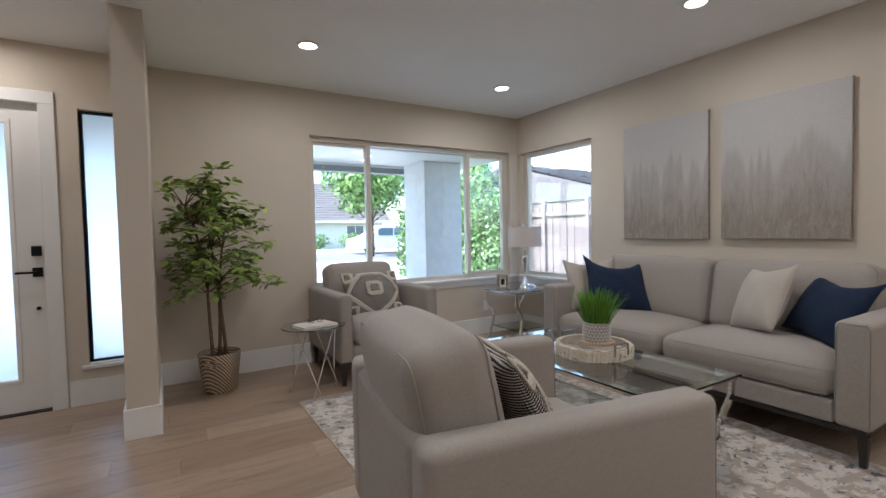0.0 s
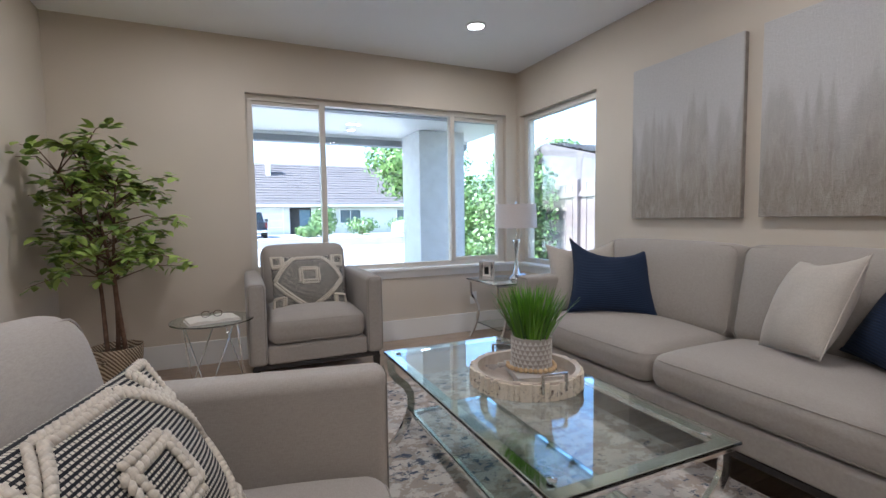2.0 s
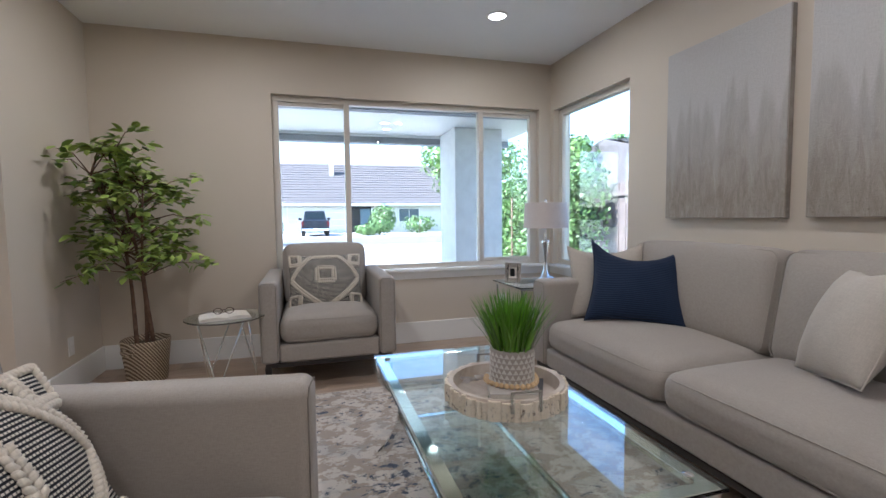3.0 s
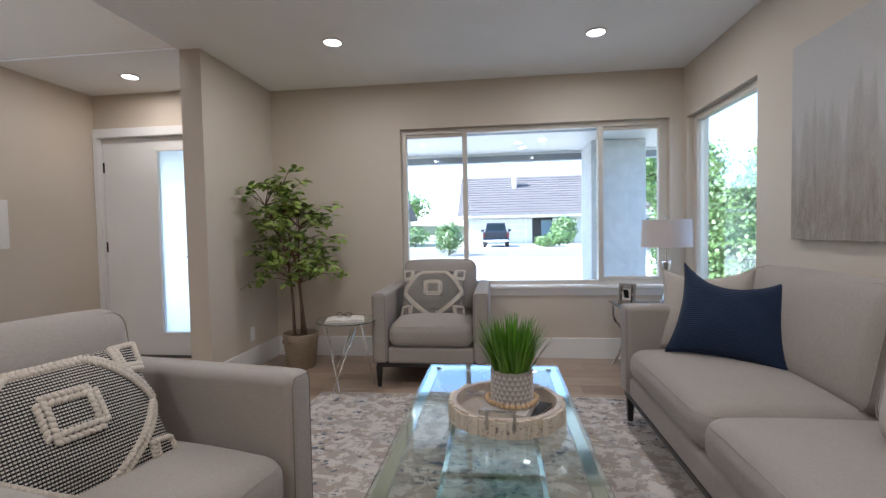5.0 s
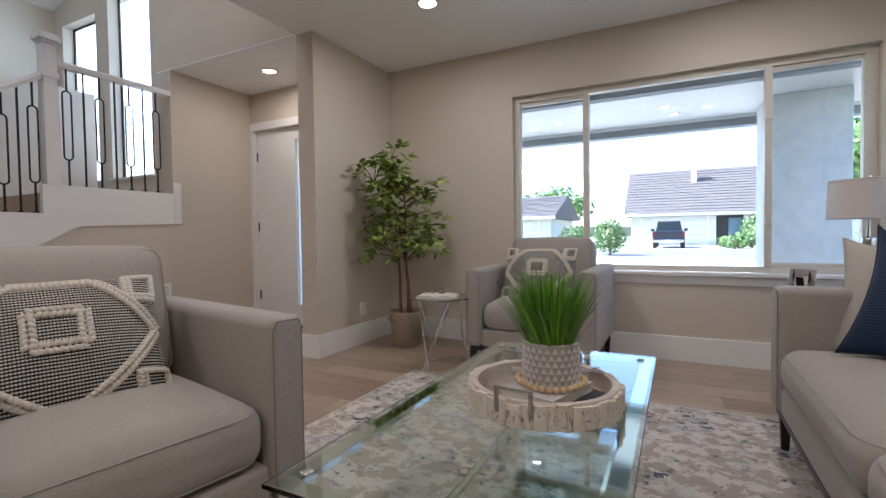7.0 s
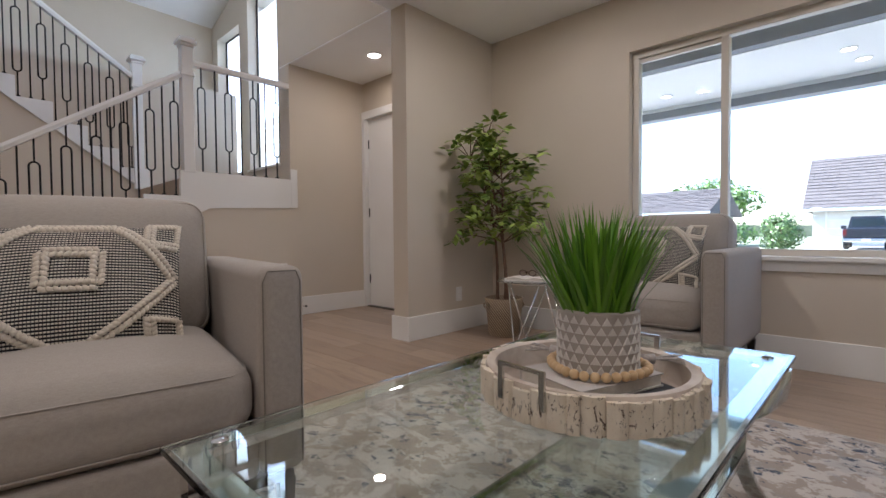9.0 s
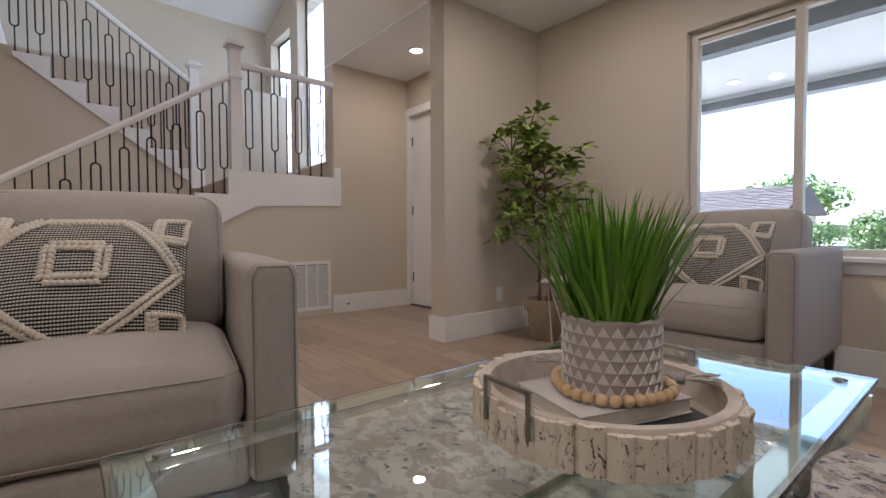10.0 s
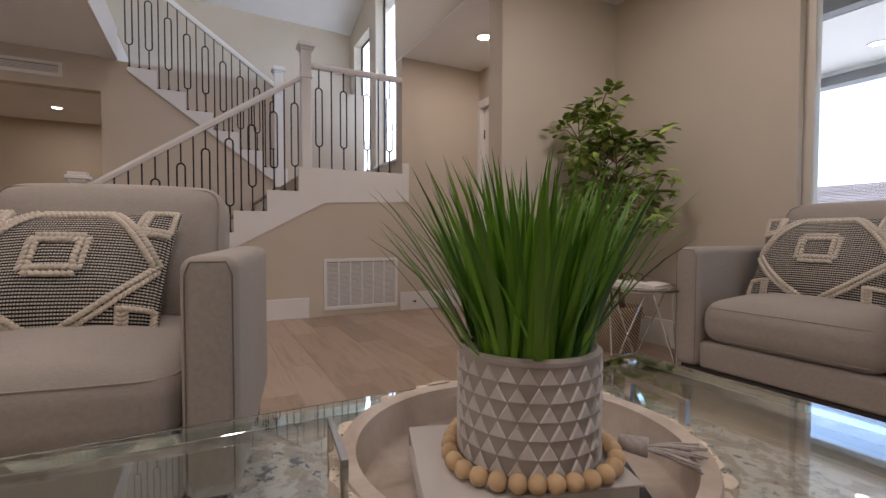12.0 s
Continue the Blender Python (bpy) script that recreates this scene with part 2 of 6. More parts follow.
M_BOOKGREY = varied("grey_book_cover", (0.50, 0.47, 0.44), (0.54, 0.51, 0.48), 8, 0.6, 0.0003)
M_BOOKDARK = varied("charcoal_book_cover", (0.03, 0.03, 0.035), (0.05, 0.05, 0.055), 8, 0.55, 0.0003)
M_PAPER = varied("book_pages", (0.62, 0.58, 0.51), (0.74, 0.70, 0.62), 60, 0.8, 0.0005)
M_STUCCO = varied("white_stucco", (0.55, 0.56, 0.57), (0.66, 0.67, 0.68), 9, 0.9, 0.012, 7, dist=0.6)
M_CONC = varied("concrete", (0.42, 0.41, 0.39), (0.52, 0.51, 0.49), 3, 0.85, 0.002, 6, "Object")
M_ASPH = varied("asphalt", (0.14, 0.14, 0.14), (0.19, 0.19, 0.19), 5, 0.9, 0.002)
M_LAWN = varied("lawn", (0.22, 0.24, 0.15), (0.34, 0.35, 0.25), 2, 0.9, 0.01)
M_SHINGLE = varied("roof_shingle", (0.085, 0.075, 0.075), (0.17, 0.15, 0.145), 6, 0.9, 0.004)
M_FENCE = varied("fence_board", (0.13, 0.105, 0.10), (0.23, 0.185, 0.17), 4, 0.8, 0.002)
M_HOUSE = varied("house_siding", (0.62, 0.60, 0.56), (0.70, 0.68, 0.64), 2, 0.8, 0.001)
M_BEAM = varied("grey_beam_paint", (0.26, 0.27, 0.28), (0.32, 0.33, 0.34), 3, 0.7, 0.001)


def canvas_mat(seed):
    """Pale sky above, a ragged treeline, taupe streaks below."""
    m = mat("painted_canvas", 0.75, color=(0.5, 0.48, 0.45))
    n = N(m)
    co = n.add("TexCoord")
    s = n.add("SeparateXYZ")
    n.put(co.outputs["Generated"], s.inputs[0])
    u = n.math("ADD", s.outputs[1], seed)
    cu = n.add("CombineXYZ")
    n.put(u, cu.inputs[0])
    tree = n.noise(cu.outputs[0], 4.5, 2, 0.5)
    zig = n.math("ABSOLUTE", n.math("SUBTRACT", n.noise(cu.outputs[0], 7.0, 1, 0.4), 0.5), 0)
    line = n.math("SUBTRACT", n.math("MULTIPLY_ADD", tree, 0.8, 0.30), n.math("MULTIPLY", zig, 1.25))
    below = n.math("SUBTRACT", line, s.outputs[2])
    vs = n.add("CombineXYZ")
    n.put(n.math("MULTIPLY", u, 22), vs.inputs[0]), n.put(n.math("MULTIPLY", s.outputs[2], 6.0), vs.inputs[1])
    streak = n.noise(vs.outputs[0], 1.1, 8, 0.75, 0.8)
    gr = n.add("CombineXYZ")
    n.put(n.math("MULTIPLY", u, 5), gr.inputs[0]), n.put(n.math("MULTIPLY", s.outputs[2], 5), gr.inputs[1])
    grit = n.noise(gr.outputs[0], 14, 8, 0.75)
    sky = n.ramp(grit, [(0.3, (0.47, 0.455, 0.44)), (0.7, (0.54, 0.525, 0.51))])
    dark = n.ramp(streak, [(0.22, (0.27, 0.245, 0.215)), (0.5, (0.37, 0.34, 0.305)), (0.78, (0.47, 0.44, 0.395))])
    warm = n.ramp(streak, [(0.25, (0.22, 0.185, 0.15)), (0.5, (0.32, 0.28, 0.235)), (0.8, (0.46, 0.42, 0.37))])
    low = n.mix(warm, dark, n.ramp(s.outputs[2], [(0.12, (0, 0, 0)), (0.4, (1, 1, 1))]))
    spray = n.math("ADD", below, n.math("MULTIPLY", n.math("SUBTRACT", grit, 0.5), 0.32))
    low = n.mix(low, (0.27, 0.25, 0.225), n.ramp(below, [(0.0, (0.45,) * 3), (0.16, (0.2,) * 3), (0.3, (0, 0, 0))]))
    col = n.mix(sky, low, n.ramp(spray, [(-0.0, (0, 0, 0)), (0.09, (0.5,) * 3), (0.38, (1, 1, 1))]))
    dirt = n.math("MULTIPLY", n.ramp(grit, [(0.55, (0, 0, 0)), (0.66, (1, 1, 1))]), n.ramp(s.outputs[2], [(0.03, (0.8,) * 3), (0.28, (0, 0, 0))]))
    n.color(n.mix(col, (0.15, 0.11, 0.085), dirt))
    n.bump(n.math("ADD", streak, grit), 0.008, 0.6)
    return m


# ---- mesh helpers ----
def part(name, bm, material, parent=None, label="", smooth=False):
    me = bpy.data.meshes.new(name)
    bmesh.ops.recalc_face_normals(bm, faces=bm.faces)
    bm.to_mesh(me)
    bm.free()
    if smooth:
        me.polygons.foreach_set("use_smooth", [True] * len(me.polygons))
        if smooth != 1:
            me.set_sharp_from_angle(angle=radians(smooth))
    me.materials.append(material)
    ob = new(name, me)
    ob.parent = parent
    return tagged(ob, label)


def thing(name, m, label, category, group=""):
    ob = new(name)
    ob.matrix_world = m
    ob.empty_display_size = 0.1
    return tagged(ob, label, category, group)


def box(bm, x0, x1, y0, y1, z0, z1, bev=0.0, seg=2):
    r = bmesh.ops.create_cube(bm, size=1)
    for v in r["verts"]:
        v.co = Vector(((x0 + x1) / 2 + v.co.x * (x1 - x0), (y0 + y1) / 2 + v.co.y * (y1 - y0), (z0 + z1) / 2 + v.co.z * (z1 - z0)))
    if bev:
        es = list({e for v in r["verts"] for e in v.link_edges})
        bmesh.ops.bevel(bm, geom=es, offset=bev, segments=seg, affect="EDGES", profile=0.5)
    return bm


def boxes(*rows, bev=0.0):
    bm = bmesh.new()
    for r in rows:
        box(bm, *r, bev=bev)
    return bm


def tube(bm, pts, r, seg=10, close=False, flat=None):
    """A round (or flat: half widths) bar along points."""
    pts = [Vector(p) for p in pts]
    n, rings, up = len(pts), [], None
    for i, p in enumerate(pts):
        a = pts[(i - 1) % n] if close or i else p
        b = pts[(i + 1) % n] if close or i < n - 1 else p
        d = (b - a).normalized()
        if up is None:
            up = Vector((0, 0, 1)) if abs(d.z) < 0.9 else Vector((0, 1, 0))
        side = d.cross(up).normalized()
        up2 = side.cross(d).normalized()
        up = up2
        ra, rb = flat if flat else (r if not callable(r) else r(i / max(1, n - 1)),) * 2
        rings.append([bm.verts.new(p + side * math.cos(t) * ra + up2 * math.sin(t) * rb) for t in (2 * math.pi * (k + 0.5) / seg for k in range(seg))])
    m = n if close else n - 1
    for i in range(m):
        A, B = rings[i], rings[(i + 1) % n]
        for k in range(seg):
            bm.faces.new((A[k], A[(k + 1) % seg], B[(k + 1) % seg], B[k]))
    if not close:
        bm.faces.new(rings[0]), bm.faces.new(rings[-1][::-1])
    return bm


def lathe(bm, prof, seg=32, c=(0, 0, 0)):
    rings = []
    for r, z in prof:
        rings.append([bm.verts.new((c[0] + r * math.cos(2 * math.pi * k / seg), c[1] + r * math.sin(2 * math.pi * k / seg), c[2] + z)) for k in range(seg)])
    for A, B in zip(rings, rings[1:]):
        for k in range(seg):
            bm.faces.new((A[k], A[(k + 1) % seg], B[(k + 1) % seg], B[k]))
    for R in (rings[0], rings[-1]):
        if (R[0].co - R[seg // 2].co).length > 1e-4:
            bm.faces.new(R)
    return bm


def soft(w, d, h, r, inner=6, shape=None, bm=None):
    """A rounded block about the origin; shape(u, v, w, co) may move each point."""
    bm = bm or bmesh.new()
    half = Vector((w / 2, d / 2, h / 2))

    def steps(a):
        c = a - r
        e = [c + r * math.tan(radians(45 * k / 3)) for k in range(1, 4)]
        mid = [-c + 2 * c * k / inner for k in range(inner + 1)]
        return [-x for x in e[::-1]] + mid + e

    S, seen = [steps(a) for a in half], {}

    def vert(q):
        key = tuple(round(x, 5) for x in q)
        if key not in seen:
            c = Vector([max(-(a - r), min(a - r, x)) for x, a in zip(q, half)])
            dd = Vector(q) - c
            p = c + dd.normalized() * r if dd.length > 1e-9 else c
            if shape:
                p = shape(p.x / half.x, p.y / half.y, p.z / half.z, p)
            seen[key] = bm.verts.new(p)
        return seen[key]

    for ax in range(3):
        i, j = [(1, 2), (2, 0), (0, 1)][ax]
        for sgn in (-1, 1):
            for a0, a1 in zip(S[i], S[i][1:]):
                for b0, b1 in zip(S[j], S[j][1:]):
                    vs = []
                    for a, b in ((a0, b0), (a1, b0), (a1, b1), (a0, b1)):
                        q = [0, 0, 0]
                        q[ax], q[i], q[j] = sgn * half[ax], a, b
                        vs.append(vert(q))
                    bm.faces.new(vs)
    return bm


def move(bm, m):
    bmesh.ops.transform(bm, matrix=m, verts=bm.verts)
    return bm

# ---- the plan ----
CEIL = 2.55
WEST, EAST, NORTH, SOUTH = -2.05, 5.97, 5.93, -1.6
PART_W, PART_E, PART_S = 2.035, 2.20, 4.875
FOYER_W, FOYER_N = 0.455, 5.77
STAIR_N, HALL_S = 5.05, 2.30
UPPER = 3.85
WIN_A = (3.455, 5.85, 0.665, 2.13)
WIN_B = (4.80, 5.87, 0.665, 2.115)
X_UP, X_LOW = -0.90, 0.455


def wall(name, *rows, material=None):
    return tagged(part(name, boxes(*rows), material or M_WALL), kind="structure")


# window wall and its opening
wall("wall_north", (PART_W, WIN_A[0], NORTH, NORTH + 0.18, 0, CEIL), (WIN_A[0], WIN_A[1], NORTH, NORTH + 0.18, 0, WIN_A[2] - 0.02), (WIN_A[0], WIN_A[1], NORTH, NORTH + 0.18, WIN_A[3], CEIL), (WIN_A[1], EAST + 0.18, NORTH, NORTH + 0.18, 0, CEIL))
wall("wall_east", (EAST, EAST + 0.18, SOUTH, WIN_B[0], 0, CEIL), (EAST, EAST + 0.18, WIN_B[0], WIN_B[1], 0, WIN_B[2] - 0.02), (EAST, EAST + 0.18, WIN_B[0], WIN_B[1], WIN_B[3], CEIL), (EAST, EAST + 0.18, WIN_B[1], NORTH, 0, CEIL))
wall("wall_partition", (PART_W, PART_E, PART_S, NORTH, 0, CEIL))
wall("wall_south", (WEST - 2.6, EAST + 0.18, SOUTH - 0.15, SOUTH, 0, CEIL))
# entry: door wall with door and sidelight openings
SL = (1.765, 2.035, 0.29, 2.13)
DO = (0.50, 1.56, 0.0, 2.16)
wall("wall_entry", (FOYER_W, DO[0], FOYER_N, FOYER_N + 0.15, 0, CEIL), (DO[0], DO[1], FOYER_N, FOYER_N + 0.15, DO[3], CEIL), (DO[1], SL[0], FOYER_N, FOYER_N + 0.15, 0, CEIL), (SL[0], SL[1], FOYER_N, FOYER_N + 0.15, 0, SL[2]), (SL[0], SL[1], FOYER_N, FOYER_N + 0.15, SL[3], CEIL), (SL[1], PART_E - 0.002, FOYER_N, FOYER_N + 0.15, 0, CEIL))
wall("wall_foyer_west", (0.285, FOYER_W, 4.86, FOYER_N + 0.15, 0, CEIL))
wall("wall_above_foyer", (0.265, 2.2, 4.86, 5.01, CEIL + 0.012, UPPER + 0.6))
# stairwell walls
SW1, SW2 = (-1.86, -1.15, 1.64, 3.52), (-0.90, -0.15, 1.64, 3.80)
wall("wall_stair_north", (WEST, SW1[0], STAIR_N, STAIR_N + 0.15, 0, 4.6), (SW1[0], SW1[1], STAIR_N, STAIR_N + 0.15, 0, SW1[2]), (SW1[0], SW1[1], STAIR_N, STAIR_N + 0.15, SW1[3], 4.6), (SW1[1], SW2[0], STAIR_N, STAIR_N + 0.15, 0, 4.6), (SW2[0], SW2[1], STAIR_N, STAIR_N + 0.15, 0, SW2[2]), (SW2[0], SW2[1], STAIR_N, STAIR_N + 0.15, SW2[3], 4.6), (SW2[1], 0.262, STAIR_N, STAIR_N + 0.15, 0, 4.6))
wall("wall_stair_west", (WEST - 0.15, WEST, HALL_S, STAIR_N + 0.15, 0, 4.9), (WEST - 0.15, WEST, -1.0, HALL_S, 2.86, 4.9))
wall("wall_upper_east", (2.035, 2.18, HALL_S, 4.857, CEIL + 0.16, 4.9))
wall("wall_upper_south", (WEST, 2.18, -1.15, -1.0, 2.86, 4.9))
# wall under the upper flight with the passage opening
wall("wall_under_stairs", (X_UP - 0.15, X_UP - 0.012, 2.17, 4.9, 0, 2.53), (X_UP - 0.15, X_UP - 0.012, SOUTH, 2.17, 2.204, CEIL))
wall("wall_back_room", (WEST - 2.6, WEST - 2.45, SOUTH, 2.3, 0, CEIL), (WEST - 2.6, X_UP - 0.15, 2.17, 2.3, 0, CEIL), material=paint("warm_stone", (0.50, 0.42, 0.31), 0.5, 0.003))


def understair():
    """The wall under the lower flight: follows the stringer."""
    bm = bmesh.new()
    prof = [(1.98, 0.0), (4.86, 0.0), (4.86, 1.15), (4.05, 1.15), (1.98, 0.02)]
    A = [bm.verts.new((0.455, y, z)) for y, z in prof]
    B = [bm.verts.new((0.30, y, z)) for y, z in prof]
    bm.faces.new(A), bm.faces.new(B[::-1])
    for k in range(5):
        bm.faces.new((A[k], A[(k + 1) % 5], B[(k + 1) % 5], B[k]))
    tagged(part("wall_under_flight", bm, M_WALL), kind="structure")


understair()

# ceilings
def slab(name, *rows, material=None):
    return tagged(part(name, boxes(*rows), material or M_CEIL), kind="structure")


slab("ceiling", (2.03, EAST + 0.18, SOUTH, NORTH + 0.18, CEIL, CEIL + 0.15), (0.265, 2.03, 4.862, FOYER_N + 0.15, CEIL - 0.0, CEIL + 0.01))
slab("ceiling_back", (WEST - 2.6, 2.028, SOUTH, HALL_S, CEIL, 2.84))
slab("ceiling_stairwell", (WEST - 0.15, 2.18, -1.15, 5.3, UPPER + 0.62, UPPER + 0.75))


def vault():
    bm = bmesh.new()
    a = [bm.verts.new(p) for p in ((WEST, STAIR_N, 3.74), (WEST, -1.0, 3.9), (0.4, -1.0, 4.45), (0.4, STAIR_N, 4.45))]
    b = [bm.verts.new(v.co + Vector((0, 0, 0.1))) for v in a]
    bm.faces.new(a), bm.faces.new(b)
    for k in range(4):
        bm.faces.new((a[k], a[(k + 1) % 4], b[(k + 1) % 4], b[k]))
    tagged(part("ceiling_vault", bm, M_CEIL), kind="structure")


vault()

# baseboards and casings
BH, BT = 0.185, 0.016


def base(name, *rows):
    return tagged(part(name, boxes(*[(*r, 0, BH) for r in rows], bev=0.003), M_TRIM), kind="structure")


base("baseboard_north", (PART_E + BT, EAST - BT, NORTH - BT, NORTH))
base("baseboard_east", (EAST - BT, EAST, SOUTH, NORTH - BT))
base("baseboard_partition", (PART_E, PART_E + BT, PART_S, NORTH), (PART_W - BT, PART_W, PART_S, FOYER_N - BT), (PART_W - BT, PART_E + BT, PART_S - BT, PART_S))
base("baseboard_foyer", (FOYER_W, FOYER_W + BT, 4.835, FOYER_N), (FOYER_W - 0.008, FOYER_W + BT, 2.1, 3.93), (1.65, PART_W - BT, FOYER_N - BT, FOYER_N))

# floors
GROUND = -0.16
tagged(part("floor", boxes((WEST - 2.7, EAST + 0.18, SOUTH - 0.15, NORTH + 0.18, -0.15, -0.012)), M_DARK), kind="structure")


# ---- windows ----
def bars(name, rows, material, parent, bev=0.002):
    return part(name, boxes(*rows, bev=bev), material, parent)


def window_north():
    x0, x1, z0, z1 = WIN_A
    w = tagged(new("window_1"), "wide sliding window with beige frame and three panes, closed", "window", kind="structure")
    y0, y1 = NORTH + 0.055, NORTH + 0.12
    bars("window_frame", [(x0, x1, y0, y1, z1 - 0.045, z1), (x0, x1, y0, y1, z0, z0 + 0.04), (x0, x0 + 0.05, y0, y1, z0 + 0.04, z1 - 0.045), (x1 - 0.07, x1, y0, y1, z0 + 0.04, z1 - 0.045)], M_ALU, w)
    for a in (4.055, 5.275):
        bars("mullion", [(a - 0.022, a + 0.022, y0 - 0.012, y1 - 0.003, z0 + 0.041, z1 - 0.046)], M_ALU, w)
    for a, b in ((x0 + 0.05, 4.032), (5.298, x1 - 0.07)):
        bars("sash", [(a, b, y0 + 0.02, y1 - 0.01, z1 - 0.075, z1 - 0.046), (a, b, y0 + 0.02, y1 - 0.01, z0 + 0.041, z0 + 0.07)], M_ALU, w)
    for z in (1.03, 1.75):
        bars("latch", [(5.255, 5.293, y0 - 0.03, y0 - 0.013, z - 0.03, z + 0.03)], M_ALU, w, 0.004)
    for a, b in ((x0 + 0.04, 4.045), (4.065, 5.265), (5.285, x1 - 0.06)):
        part("pane", boxes((a, b, y0 + 0.03, y0 + 0.036, z0 + 0.03, z1 - 0.04)), M_PANE, w).visible_shadow = False
    bars("window_sill", [(x0 - 0.04, EAST - 0.0, NORTH - 0.045, NORTH - 0.001, z0 - 0.028, z0), (x0, x1, NORTH, y0, z0 - 0.02, z0 - 0.001)], M_TRIM, w, 0.006)
    bars("apron", [(x0 - 0.02, EAST, NORTH - 0.014, NORTH, z0 - 0.09, z0 - 0.029)], M_TRIM, w)


def window_east():
    y0, y1, z0, z1 = WIN_B
    w = tagged(new("window_2"), "fixed corner window with beige frame", "window", kind="structure")
    a, b = EAST + 0.055, EAST + 0.12
    bars("window_frame", [(a, b, y0, y1, z1 - 0.05, z1), (a, b, y0, y1, z0, z0 + 0.04), (a, b, y0, y0 + 0.045, z0 + 0.04, z1 - 0.05), (a, b, y1 - 0.06, y1, z0 + 0.04, z1 - 0.05)], M_ALU, w)
    part("pane", boxes((a + 0.03, a + 0.036, y0 + 0.03, y1 - 0.05, z0 + 0.03, z1 - 0.04)), M_PANE, w).visible_shadow = False
    bars("window_sill", [(EAST - 0.045, EAST - 0.001, y0 - 0.04, NORTH - 0.046, z0 - 0.028, z0), (EAST, a, y0, y1, z0 - 0.02, z0 - 0.001)], M_TRIM, w, 0.006)
    bars("apron", [(EAST - 0.014, EAST, y0 - 0.02, NORTH - 0.02, z0 - 0.09, z0 - 0.029)], M_TRIM, w)


window_north()
window_east()


def stair_windows():
    for n, (x0, x1, z0, z1) in enumerate((SW1, SW2)):
        w = tagged(new("window_3"), "tall stairwell window with dark frame", "window", kind="structure")
        ya, yb = STAIR_N + 0.11, STAIR_N + 0.13
        bars("window_frame", [(x0, x1, ya, yb, z1 - 0.02, z1), (x0, x1, ya, yb, z0, z0 + 0.02), (x0, x0 + 0.018, ya, yb, z0 + 0.02, z1 - 0.02), (x1 - 0.018, x1, ya, yb, z0 + 0.02, z1 - 0.02)], M_BLACK, w)
        part("pane", boxes((x0 + 0.012, x1 - 0.012, ya + 0.008, ya + 0.013, z0 + 0.02, z1 - 0.02)), M_PANE, w).visible_shadow = False
        bars("window_sill", [(x0 - 0.03, x1 + 0.03, STAIR_N - 0.03, STAIR_N + 0.088, z0 - 0.025, z0 - 0.001)], M_TRIM, w)


stair_windows()


def sidelight():
    x0, x1, z0, z1 = SL
    w = tagged(new("window_4"), "narrow frosted sidelight window in a black frame beside the front door", "window", kind="structure")
    ya, yb = FOYER_N + 0.05, FOYER_N + 0.09
    bars("window_frame", [(x0, x1, ya, yb, z1 - 0.022, z1), (x0, x1, ya, yb, z0, z0 + 0.022), (x0, x0 + 0.022, ya, yb, z0 + 0.022, z1 - 0.022), (x1 - 0.022, x1, ya, yb, z0 + 0.022, z1 - 0.022)], M_BLACK, w)
    part("pane", boxes((x0 + 0.015, x1 - 0.015, ya + 0.015, ya + 0.021, z0 + 0.015, z1 - 0.015)), M_FROST, w).visible_shadow = False
    bars("window_sill", [(x0 - 0.04, PART_W - BT, FOYER_N - 0.03, FOYER_N - 0.001, z0 - 0.03, z0 - 0.002), (x0, x1, FOYER_N, ya, z0, z0 + 0.006)], M_TRIM, w, 0.005)


sidelight()


